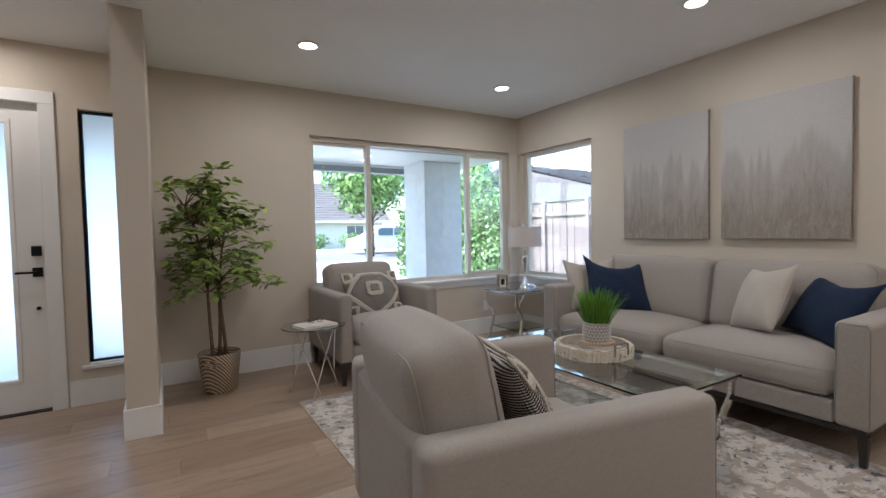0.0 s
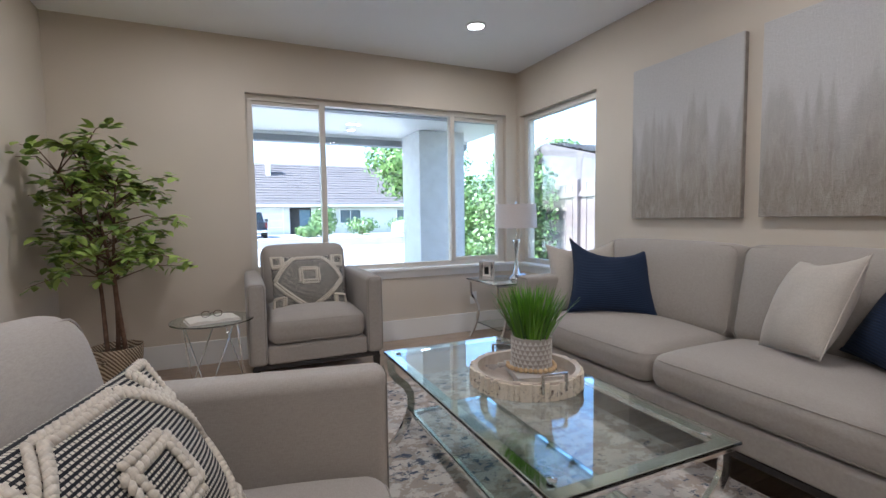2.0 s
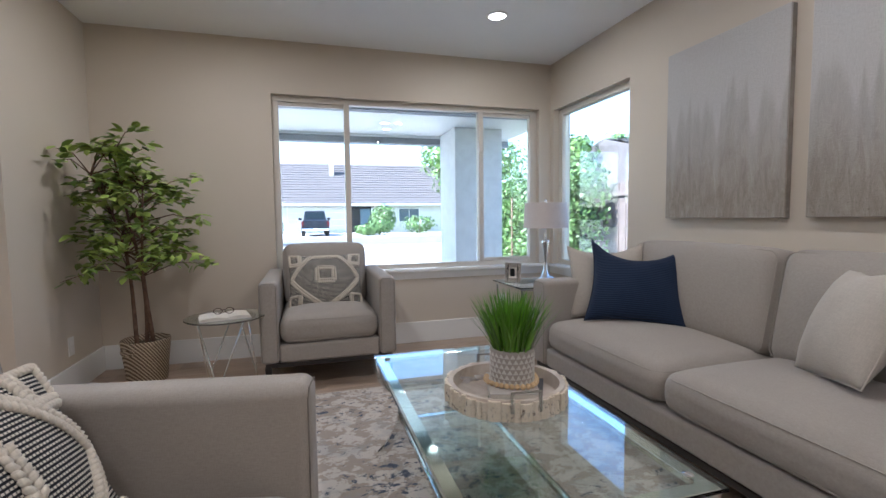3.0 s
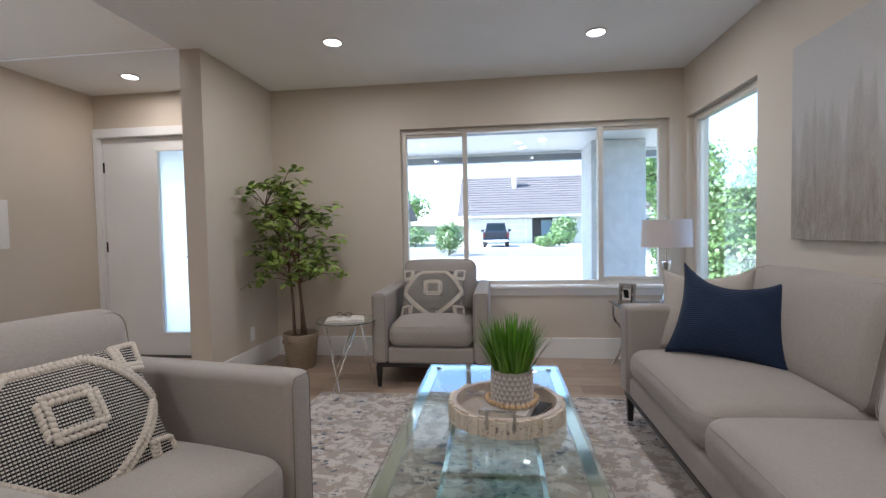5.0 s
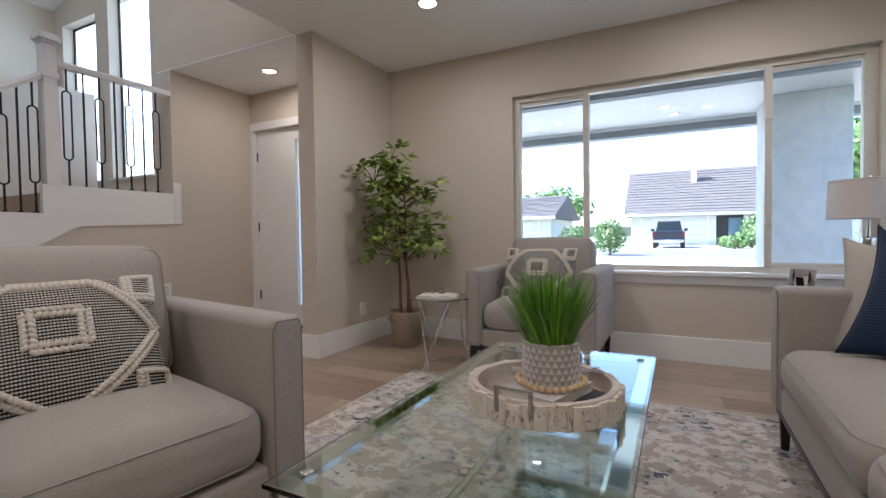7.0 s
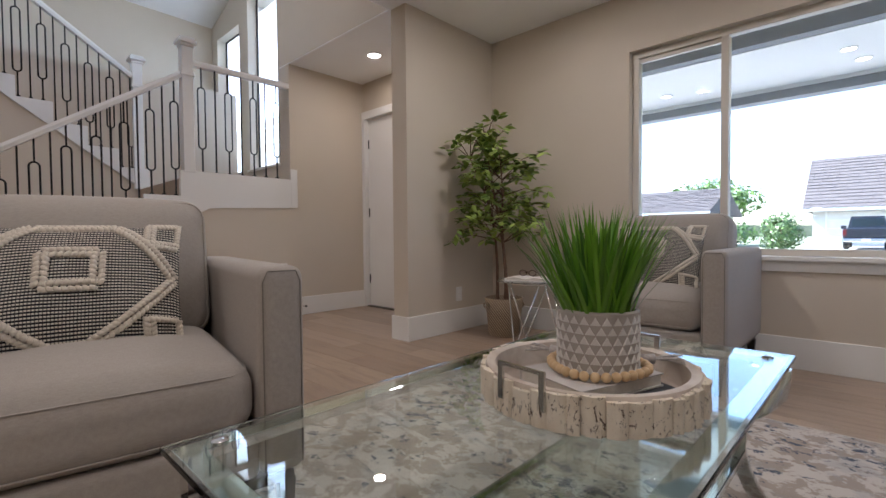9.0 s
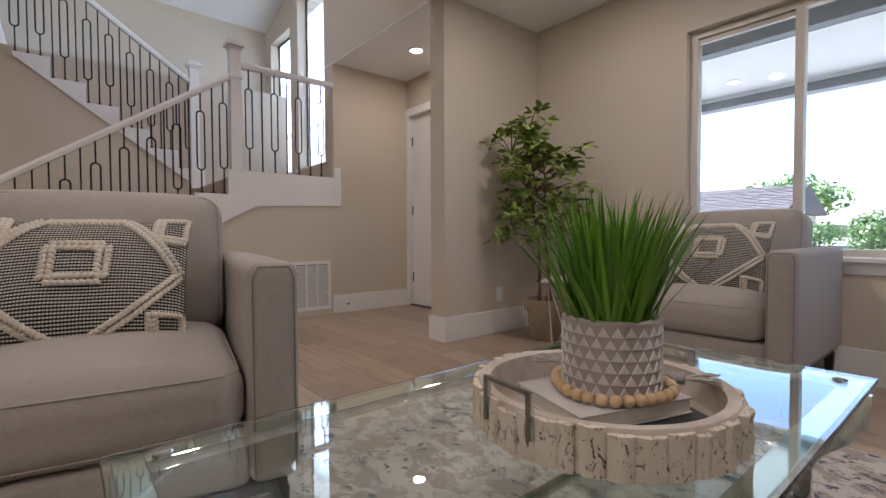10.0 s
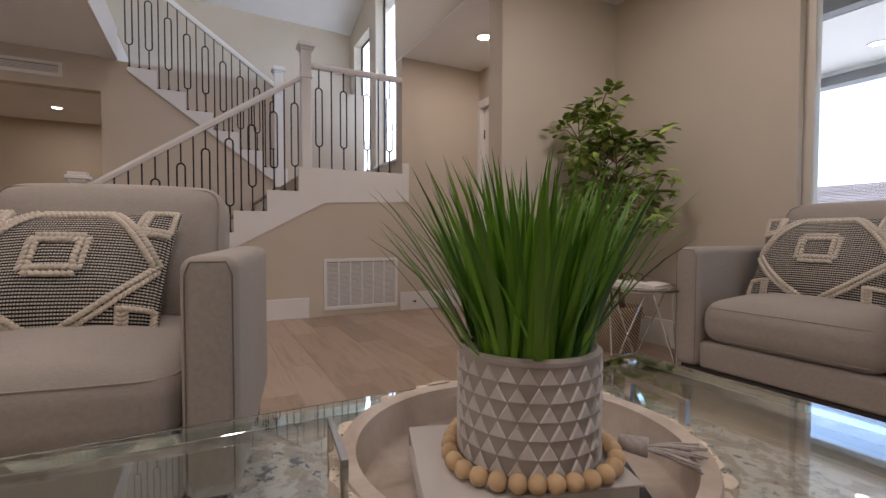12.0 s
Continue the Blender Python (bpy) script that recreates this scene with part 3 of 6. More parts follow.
def front_door():
    d = tagged(new("door_1"), "closed white front door with a narrow frosted glass panel", "door", kind="structure")
    y0, y1 = FOYER_N + 0.035, FOYER_N + 0.08
    gx0, gx1, gz0, gz1 = 1.09, 1.37, 0.24, 2.0
    x0, x1, z0, z1 = 0.515, 1.545, 0.012, 2.135
    bars("door_leaf", [(x0, gx0, y0, y1, z0, z1), (gx1, x1, y0, y1, z0, z1), (gx0, gx1, y0, y1, z0, gz0), (gx0, gx1, y0, y1, gz1, z1)], M_DOOR, d, 0)
    f = 0.028
    bars("glass_bead", [(gx0 - f, gx1 + f, y0 - 0.012, y0 - 0.001, gz1, gz1 + f), (gx0 - f, gx1 + f, y0 - 0.012, y0 - 0.001, gz0 - f, gz0), (gx0 - f, gx0, y0 - 0.012, y0 - 0.001, gz0, gz1), (gx1, gx1 + f, y0 - 0.012, y0 - 0.001, gz0, gz1)], M_DOOR, d, 0.004)
    part("pane", boxes((gx0 - 0.002, gx1 + 0.002, y0 + 0.018, y0 + 0.026, gz0, gz1)), M_FROST, d).visible_shadow = False
    bars("jamb", [(DO[0], x0 - 0.003, FOYER_N, FOYER_N + 0.13, 0, z1 + 0.002), (x1 + 0.003, DO[1], FOYER_N, FOYER_N + 0.13, 0, z1 + 0.002), (DO[0], DO[1], FOYER_N, FOYER_N + 0.13, z1 + 0.004, DO[3])], M_TRIM, d, 0)
    bars("threshold", [(DO[0], DO[1], FOYER_N - 0.01, FOYER_N + 0.13, 0, 0.01)], M_DARKWOOD, d, 0)
    bars("casing", [(FOYER_W + 0.002, x0 - 0.006, FOYER_N - 0.02, FOYER_N - 0.001, 0, 2.14), (x1 + 0.006, 1.64, FOYER_N - 0.02, FOYER_N - 0.001, 0, 2.14), (FOYER_W + 0.002, 1.64, FOYER_N - 0.02, FOYER_N - 0.001, 2.141, 2.225)], M_TRIM, d, 0.003)
    for z in (0.32, 1.08, 1.86):
        bars("hinge", [(x0 - 0.012, x0 + 0.014, y0 - 0.006, y0 - 0.001, z - 0.05, z + 0.05)], M_BLACK, d, 0.001)
    bars("deadbolt", [(1.475, 1.55 - 0.02, y0 - 0.022, y0 - 0.001, 1.09, 1.16)], M_BLACK, d, 0.004)
    h = bars("door_handle", [(1.475, 1.53, y0 - 0.016, y0 - 0.001, 0.945, 1.01), (1.39, 1.51, y0 - 0.055, y0 - 0.042, 0.97, 0.985), (1.495, 1.51, y0 - 0.045, y0 - 0.012, 0.97, 0.985)], M_BLACK, d, 0.003)
    bm = bmesh.new()
    tube(bm, [(1.50, y0 - 0.001, 0.725), (1.50, y0 - 0.02, 0.725)], 0.012, 14)
    part("knob", bm, M_BLACK, d)


front_door()


# ---- downlights ----
def downlights():
    first = None
    # The added, unseen positions get a ring and lens as well.
    for x, y in DOWNLIGHTS:
        if first is None:
            first = thing("recessed_downlight", pose(x, y, CEIL - 0.001), "round recessed ceiling downlight, lit, with white trim ring", "ceiling light", "recessed ceiling lights")
            bm = bmesh.new()
            lathe(bm, [(0.078, 0.0), (0.078, -0.004), (0.062, -0.009), (0.058, -0.003), (0.058, 0.0)], 32)
            part("trim_ring", bm, M_PLASTIC, first, smooth=40)
            bm = bmesh.new()
            lathe(bm, [(0.0001, -0.004), (0.057, -0.004), (0.057, -0.001), (0.0001, -0.001)], 32)
            part("lens", bm, M_LED, first)
        else:
            copy_thing(first, pose(x, y, CEIL - 0.001))


downlights()


# ---- staircase ----
RISE, TREAD, LAND = 0.1895, 0.2725, 1.327
Y_LAND = 3.865
Y_UP = Y_LAND + 0.07


def prism(bm, xa, xb, ya, yb, za, zb, top):
    v = [bm.verts.new(p) for x in (xa, xb) for p in ((x, ya, za), (x, yb, zb), (x, yb, top), (x, ya, top))]
    for q in ((0, 1, 2, 3), (4, 5, 6, 7), (0, 1, 5, 4), (1, 2, 6, 5), (2, 3, 7, 6), (3, 0, 4, 7)):
        bm.faces.new([v[i] for i in q])


def staircase():
    st = tagged(new("staircase"), "white painted staircase with closed stringers and a half landing", "staircase", kind="structure")
    # lower flight: six steps below the landing
    y, z = Y_LAND, LAND
    for k in range(1, 7):
        part("riser", boxes((X_UP + 0.0, X_LOW - 0.037, y - TREAD * k, y - TREAD * (k - 1) - 0.001, 0.0, z - RISE * k - 0.026)), M_TRIM, st)
        part("tread", boxes((X_UP + 0.0, X_LOW - 0.037, y - TREAD * k - 0.02, y - TREAD * (k - 1) - 0.001, z - RISE * k - 0.025, z - RISE * k), bev=0.004), M_PLANK, st)
    part("landing", boxes((WEST, X_LOW - 0.037, Y_LAND, STAIR_N, LAND - 0.2, LAND), bev=0.003), M_PLANK, st)
    # stringer of the lower flight and landing fascia
    bm = bmesh.new()
    xa, xb = X_LOW - 0.035, X_LOW + 0.012

    def low(yy):
        return 1.07 + (yy - 4.08) * 0.041 if yy > 4.08 else max(0.02, 1.07 - (4.08 - yy) * 0.532)

    prism(bm, xa, xb, 4.861, 4.93, low(4.86), low(4.93), LAND + 0.165)
    prism(bm, xa, xb, 4.08, 4.86, low(4.08), low(4.86), LAND + 0.06)
    prism(bm, xa, xb, Y_LAND - 0.02, 4.08, low(Y_LAND - 0.02), low(4.08), LAND + 0.06)
    for k in range(1, 7):
        yb = Y_LAND - 0.02 - TREAD * (k - 1)
        prism(bm, xa, xb, yb - TREAD, yb, low(yb - TREAD), low(yb), LAND - RISE * k + 0.03)
    part("stringer", bm, M_TRIM, st)
    # upper flight going south above the passage wall
    y = Y_UP
    for k in range(1, 7):
        part("riser", boxes((WEST, X_UP - 0.032, y - 0.26 * k, y - 0.26 * (k - 1) - 0.001, LAND + 0.187 * k - 0.3, LAND + 0.187 * k - 0.026)), M_TRIM, st)
        part("tread", boxes((WEST, X_UP - 0.032, y - 0.26 * k, y - 0.26 * (k - 1) + 0.02, LAND + 0.187 * k - 0.025, LAND + 0.187 * k), bev=0.004), M_PLANK, st)
    bm = bmesh.new()
    xa, xb = X_UP - 0.03, X_UP + 0.012

    def low(yy):
        return LAND - 0.05 + max(0.0, (y + 0.02 - yy)) * 0.745

    prism(bm, xa, xb, y + 0.02, y + 0.28, LAND - 0.05, LAND - 0.05, LAND + 0.03)
    for k in range(1, 7):
        yb = y - 0.26 * (k - 1) + 0.02
        prism(bm, xa, xb, yb - 0.26, yb, low(yb - 0.26), low(yb), LAND + 0.187 * k + 0.03)
    part("stringer", bm, M_TRIM, st)
    # edge board of the upper floor
    part("floor_edge", boxes((X_UP, 2.03, HALL_S, HALL_S + 0.02, CEIL - 0.02, 2.86), bev=0.002), M_TRIM, st)
    part("upper_floor", boxes((WEST, 2.03, -1.0, HALL_S, 2.842, 2.86)), M_PLANK, st)


staircase()


def newel(x, y, z0, top):
    n = thing("newel_post", pose(x, y, z0), "square white painted newel post with a moulded cap", "newel post", "newel posts")
    h = top - z0
    part("post", boxes((-0.045, 0.045, -0.045, 0.045, 0, h - 0.09), bev=0.003), M_TRIM, n)
    part("collar", boxes((-0.056, 0.056, -0.056, 0.056, h - 0.34, h - 0.32), (-0.052, 0.052, -0.052, 0.052, h - 0.319, h - 0.30), bev=0.003), M_TRIM, n)
    part("cap", boxes((-0.055, 0.055, -0.055, 0.055, h - 0.089, h - 0.065), (-0.072, 0.072, -0.072, 0.072, h - 0.064, h - 0.035), (-0.058, 0.058, -0.058, 0.058, h - 0.034, h - 0.01), bev=0.004), M_TRIM, n)
    return n


def loop_baluster(bm, x, y, z0, z1, loop, axis=1, dz=0.0):
    """A square rod; loop: the heights between which it widens to a long ring."""
    r = 0.0066
    if not loop:
        tube(bm, [(x, y, z0), (x, y, z1)], r * 1.2, 4)
    else:
        a, b, R = loop[0], loop[1], 0.03
        pts = []
        for k in range(9):
            t = math.pi * k / 8
            pts.append((-R * math.cos(t), b - R + R * math.sin(t)))
        for k in range(9):
            t = math.pi * k / 8
            pts.append((R * math.cos(t), a + R - R * math.sin(t)))
        tube(bm, [(x, y + u, w) for u, w in pts], r, 6, close=True)
        tube(bm, [(x, y, z0), (x, y, a)], r * 1.2, 4)
        tube(bm, [(x, y, b), (x, y, z1)], r * 1.2, 4)
    box(bm, x - 0.014, x + 0.014, y - 0.014, y + 0.014, z0 - 0.002, z0 + 0.012)
    return bm


def railing(name, x, ya, yb, za, zb, bottoms, label):
    """Handrail from (ya, za) to (yb, zb); one rod for each (y, foot) of bottoms."""
    r = thing(name, pose(x, (ya + yb) / 2, (za + zb) / 2), label, "stair railing", "stair railings")
    cx, cy, cz = x, (ya + yb) / 2, (za + zb) / 2
    bm = bmesh.new()
    d = Vector((0, yb - ya, zb - za)).normalized()
    up = Vector((1, 0, 0)).cross(d)
    if up.z < 0:
        up = -up
    sec = [(-0.03, -0.026), (0.03, -0.026), (0.034, 0.0), (0.026, 0.022), (-0.026, 0.022), (-0.034, 0.0)]
    rings = []
    for p in (Vector((0, ya - cy, za - cz)), Vector((0, yb - cy, zb - cz))):
        rings.append([bm.verts.new(p + Vector((a, 0, 0)) + up * b) for a, b in sec])
    for k in range(6):
        bm.faces.new((rings[0][k], rings[0][(k + 1) % 6], rings[1][(k + 1) % 6], rings[1][k]))
    bm.faces.new(rings[0]), bm.faces.new(rings[1][::-1])
    part("handrail", bm, M_TRIM, r)
    for k, (y, foot) in enumerate(bottoms):
        top = za + (zb - za) * (y - ya) / (yb - ya) - 0.02
        L = top - foot
        lp = (foot + 0.23 * L, foot + 0.81 * L) if k % 2 == 0 else None
        if lp:
            lp = (lp[0] - cz, lp[1] - cz)
        bm = loop_baluster(bmesh.new(), 0, y - cy, foot - cz, top - cz, lp)
        part("baluster", bm, M_BLACK, r)
    return r


NX = 0.425
newel(NX, 3.92, LAND + 0.047, 2.54)
newel(NX, 2.235, 0.0, 1.25)
newel(X_UP - 0.01, 3.86, LAND, 2.73)
railing("landing_railing", NX, 3.965, 4.86, 2.33, 2.33, [(4.04 + 0.116 * k, LAND + 0.053 + 0.002 * k) for k in range(7)], "landing railing with white handrail and black looped metal balusters")


_feet = []
for _k in range(17):
    _y = 3.82 - 0.0908 * _k
    _s = int((Y_LAND - 0.02 - _y) / TREAD) + 1
    _feet.append((_y, LAND - RISE * _s + 0.032))
railing("lower_stair_railing", NX, 3.88, 2.28, 2.215, 1.12, _feet, "sloping stair railing with white handrail and black looped balusters")
_feet = []
for _k in range(17):
    _y = 3.80 - 0.0867 * _k
    _s = max(0, min(6, int((Y_UP - _y + 0.02) / 0.26) + 1)) if _y < Y_UP + 0.02 else 0
    _feet.append((_y, LAND + 0.187 * _s + 0.032))
railing("upper_stair_railing", X_UP - 0.01, 3.82, 2.26, 2.50, 3.60, _feet, "upper flight railing with white handrail and black looped metal balusters")


# ---- wall fittings ----
def wall_vent(name, m, w, h, slots, label, horizontal=False):
    v = thing(name, m, label, "air vent")
    part("frame", boxes((-w / 2, w / 2, -0.012, 0, 0, 0.03), (-w / 2, w / 2, -0.012, 0, h - 0.03, h), (-w / 2, -w / 2 + 0.03, -0.012, 0, 0.03, h - 0.03), (w / 2 - 0.03, w / 2, -0.012, 0, 0.03, h - 0.03), bev=0.002), M_TRIM, v)
    # Darker sheet: the shade between the louvres is put into its colour.
    part("shade_sheet", boxes((-w / 2 + 0.02, w / 2 - 0.02, -0.002, -0.0005, 0.02, h - 0.02)), mat("vent_shadow", 0.8, 0, (0.30, 0.28, 0.26)), v)
    for k in range(1, slots):
        x = -w / 2 + 0.03 + (w - 0.06) * k / slots
        part("bar", boxes((x - 0.006, x + 0.006, -0.010, -0.002, 0.031, h - 0.031)), M_TRIM, v)
    n = int((h - 0.06) / 0.012)
    bm = bmesh.new()
    for k in range(n):
        z = 0.031 + k * 0.012
        box(bm, -w / 2 + 0.031, w / 2 - 0.031, -0.0065, -0.0035, z, z + 0.0065)
    part("louvres", bm, M_TRIM, v)
    return v


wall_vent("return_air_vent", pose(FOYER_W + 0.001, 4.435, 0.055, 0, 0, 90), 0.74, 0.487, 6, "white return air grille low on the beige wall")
wall_vent("ceiling_side_vent", pose(X_UP - 0.008, 1.62, 2.29, 0, 0, 90), 0.5, 0.14, 1, "small white supply grille high on the wall")


def outlet(m, label):
    o = thing("wall_outlet", m, label, "wall outlet", "wall outlets")
    part("plate", boxes((-0.037, 0.037, -0.006, 0, -0.06, 0.06), bev=0.002), M_PLASTIC, o)
    for z in (-0.022, 0.022):
        part("socket", boxes((-0.016, 0.016, -0.008, -0.006, z - 0.014, z + 0.014), bev=0.001), M_TRIM, o)


outlet(pose(5.46, NORTH - 0.001, 0.33), "white duplex wall outlet under the window")
outlet(pose(PART_E + 0.001, 5.45, 0.31, 0, 0, 90), "white duplex wall outlet beside the ficus")
ds = thing("door_stop", pose(FOYER_W + BT + 0.001, 4.97, 0.09), "small dark door stop on the baseboard", "door stop")
part("rod", tube(bmesh.new(), [(0, 0, 0), (0.05, 0, 0.004)], 0.006, 8), M_NICKEL, ds)
part("tip", tube(bmesh.new(), [(0.05, 0, 0.004), (0.065, 0, 0.005)], 0.010, 8), M_BLACK, ds)

# ---- furniture ----
def crown(k, z_only=True, edge=2.4):
    def f(u, v, w, p):
        g = max(0.0, (1 - abs(u) ** edge)) * max(0.0, (1 - abs(v) ** edge))
        p.z += k * g * (1 if w > 0 else -0.25) * abs(w)
        return p
    return f


def piping(bm, w, d, z, r=0.012, rad=0.0032, crown_=0.0):
    pts = []
    for cx, cy, a0 in ((w / 2 - r, d / 2 - r, 0), (-w / 2 + r, d / 2 - r, 90), (-w / 2 + r, -d / 2 + r, 180), (w / 2 - r, -d / 2 + r, 270)):
        for k in range(5):
            t = radians(a0 + 90 * k / 4)
            pts.append((cx + r * math.cos(t), cy + r * math.sin(t), z))
    return tube(bm, pts, rad, 6, close=True)


def seat_block(name, parent, w, d, h, m, crown_h=0.035, r=0.068, seam=True):
    """A loose seat cushion: top bulges, edges are round and piped."""
    bm = soft(w, d, h, r, 8, crown(crown_h))
    ob = part(name, move(bm, m), M_SOFA, parent, smooth=1)
    if seam:
        bm = bmesh.new()
        for z in (h / 2 - r * 0.36, -h / 2 + r * 0.36):
            piping(bm, w - r * 0.34, d - r * 0.34, z, r, 0.0022)
        part("piping", move(bm, m), M_SOFA, ob)
    return ob


def back_block(name, parent, w, h, t, m, puff=0.03, lean=0.0):
    def f(u, v, w_, p):
        g = max(0.0, (1 - abs(u) ** 2.6)) * max(0.0, (1 - abs(w_) ** 2.6))
        p.y += -puff * g * (1 if v < 0 else -0.5) * abs(v)
        p.z += 0.012 * (1 - abs(u) ** 3) * (1 if w_ > 0.8 else 0)
        return p
    bm = soft(w, t, h, 0.07, 8, f)
    ob = part(name, move(bm, m), M_SOFA, parent, smooth=1)
    bm = bmesh.new()
    piping(bm, w - 0.03, h - 0.03, t / 2 - 0.016, 0.05, 0.0024)
    piping(bm, w - 0.03, h - 0.03, -t / 2 + 0.016, 0.05, 0.0024)
    part("piping", move(move(bm, Matrix.Rotation(radians(90), 4, "X")), m), M_SOFA, ob)
    return ob


def seam_line(parent, pts, close=False):
    part("seam", tube(bmesh.new(), pts, 0.0018, 5, close=close), M_SEAM, parent)


def tapered_leg(parent, x, y, top=0.15, w=0.042, w2=0.026):
    bm = bmesh.new()
    a = [bm.verts.new((x + sx * w2 / 2, y + sy * w2 / 2, 0)) for sx, sy in ((-1, -1), (1, -1), (1, 1), (-1, 1))]
    b = [bm.verts.new((x + sx * w / 2, y + sy * w / 2, top)) for sx, sy in ((-1, -1), (1, -1), (1, 1), (-1, 1))]
    bm.faces.new(a), bm.faces.new(b)
    for k in range(4):
        bm.faces.new((a[k], a[(k + 1) % 4], b[(k + 1) % 4], b[k]))
    part("leg", bm, M_DARKWOOD, parent)


def upholstered(ob, W, D, arm, seats, arm_h=0.728, back_h=0.70, seat_top=0.465, leg_h=0.155, base_h=0.31, back_top=0.94):
    """Box arms and back shell, loose cushions; faces -y, origin on the floor at the middle."""
    T = Matrix.Translation
    for s in (-1, 1):
        x = s * (W / 2 - arm / 2)
        part("arm", move(soft(arm, D, arm_h - leg_h, 0.033, 3), T((x, 0, (arm_h + leg_h) / 2))), M_SOFA, ob, smooth=1)
        x0, x1 = x - arm / 2 + 0.012, x + arm / 2 - 0.012
        yf = -D / 2 - 0.0006
        seam_line(ob, [(x0, yf + 0.006, leg_h + 0.02), (x0, yf + 0.006, arm_h - 0.04), (x0 + 0.012, yf + 0.004, arm_h - 0.012), (x1 - 0.012, yf + 0.004, arm_h - 0.012), (x1, yf + 0.006, arm_h - 0.04), (x1, yf + 0.006, leg_h + 0.02)])
    part("back", move(soft(W - 2 * arm + 0.004, 0.09, back_h - leg_h, 0.028, 3), T((0, D / 2 - 0.045, (back_h + leg_h) / 2))), M_SOFA, ob, smooth=1)
    part("base", move(soft(W - 2 * arm + 0.004, D - 0.16, base_h - leg_h, 0.02, 3), T((0, -0.066, (base_h + leg_h) / 2))), M_SOFA, ob, smooth=1)
    part("plinth_rail", boxes((-W / 2 + 0.03, W / 2 - 0.03, -D / 2 + 0.02, D / 2 - 0.03, leg_h - 0.028, leg_h - 0.001), bev=0.003), M_DARKWOOD, ob)
    for sx in (-1, 1):
        for sy in (-1, 1):
            tapered_leg(ob, sx * (W / 2 - 0.045), sy * (D / 2 - 0.05), leg_h - 0.028)
    inner = W - 2 * arm
    w = inner / seats
    for k in range(seats):
        x = -inner / 2 + w * (k + 0.5)
        sd = D - 0.16
        seat_block("seat_cushion", ob, w - 0.006, sd, seat_top - base_h, T((x, -D / 2 + sd / 2 + 0.004, (seat_top + base_h) / 2)), 0.05)
        m = T((x, D / 2 - 0.155, (back_top + seat_top) / 2 - 0.015)) @ Matrix.Rotation(radians(-11), 4, "X")
        back_block("back_cushion", ob, w - 0.004, back_top - seat_top + 0.05, 0.23, m, 0.045)
    return ob


def armchair(m, label, depth=0.89):
    ob = thing("armchair", m, label, "armchair", "armchairs")
    return upholstered(ob, 0.885, depth, 0.118, 1, arm_h=0.722, seat_top=0.485, leg_h=0.185, base_h=0.305, back_top=0.905)


CHAIR_NEAR = pose(3.214, 2.788, 0.0095, 0, 0, 80)
CHAIR_FAR = pose(3.834, 5.47, 0)
armchair(CHAIR_NEAR, "greige linen armchair with box arms and dark legs on the rug", 0.87)
armchair(CHAIR_FAR, "greige linen armchair with box arms standing by the window wall")
sofa = thing("sofa", pose(5.522, 3.48, 0, 0, 0, -90), "long greige linen two-cushion sofa with dark legs against the wall", "sofa")
upholstered(sofa, 2.205, 0.885, 0.155, 2, back_h=0.70, seat_top=0.48, arm_h=0.722, leg_h=0.195, base_h=0.31)


# ---- pillows ----
def pillow_mesh(w, h, t, n=18, pinch=0.07, sag=0.0, seed=0):
    """Two sheets joined at a rim whose corners stick out. Lies in xy, thickness along z."""
    bm = bmesh.new()
    rnd = random.Random(seed)
    ph = rnd.random() * 6
    def place(i, j, s):
        u, v = -1 + 2 * i / n, -1 + 2 * j / n
        uu, vv = math.sin(u * math.pi / 2) * 0.35 + u * 0.65, math.sin(v * math.pi / 2) * 0.35 + v * 0.65
        x = uu * w / 2 * (1 - pinch * (1 - vv * vv))
        y = vv * h / 2 * (1 - pinch * (1 - uu * uu))
        g = (max(0, 1 - abs(uu) ** 2.3) ** 0.62) * (max(0, 1 - abs(vv) ** 2.3) ** 0.62)
        wr = 0.05 * math.sin(7 * uu + ph + 2 * vv) * math.cos(6 * vv - ph) * g
        y -= sag * max(0, vv) ** 2 * (1 - uu * uu)
        return Vector((x, y, s * t / 2 * (g + wr)))
    sheets = []
    for s in (1, -1):
        grid = {}
        for i in range(n + 1):
            for j in range(n + 1):
                edge = i in (0, n) or j in (0, n)
                grid[i, j] = sheets[0][i, j] if (s == -1 and edge) else bm.verts.new(place(i, j, s))
        sheets.append(grid)
        for i in range(n):
            for j in range(n):
                q = (grid[i, j], grid[i + 1, j], grid[i + 1, j + 1], grid[i, j + 1])
                bm.faces.new(q if s == 1 else q[::-1])
    return bm, place


def pillow(m, w, h, t, material, label, group, pinch=0.07, sag=0.0, seed=0):
    ob = thing("throw_pillow", m, label, "pillow", group)
    bm, place = pillow_mesh(w, h, t, 20, pinch, sag, seed)
    part("cover", bm, material, ob, smooth=1)
    rim = [place(i, 0, 1) for i in range(20)] + [place(20, j, 1) for j in range(20)] + [place(20 - i, 20, 1) for i in range(20)] + [place(0, 20 - j, 1) for j in range(20)]
    part("seam", tube(bmesh.new(), rim, 0.0028, 5, close=True), material, ob)
    return ob


def stand(x, y, z, face, lean, roll=0):
    """A pillow standing on its edge: face is the yaw its front looks to, lean tips it back."""
    return Matrix.Translation((x, y, z)) @ Matrix.Rotation(radians(face + 90), 4, "Z") @ Matrix.Rotation(radians(90 - lean), 4, "X") @ Matrix.Rotation(radians(roll), 4, "Z")


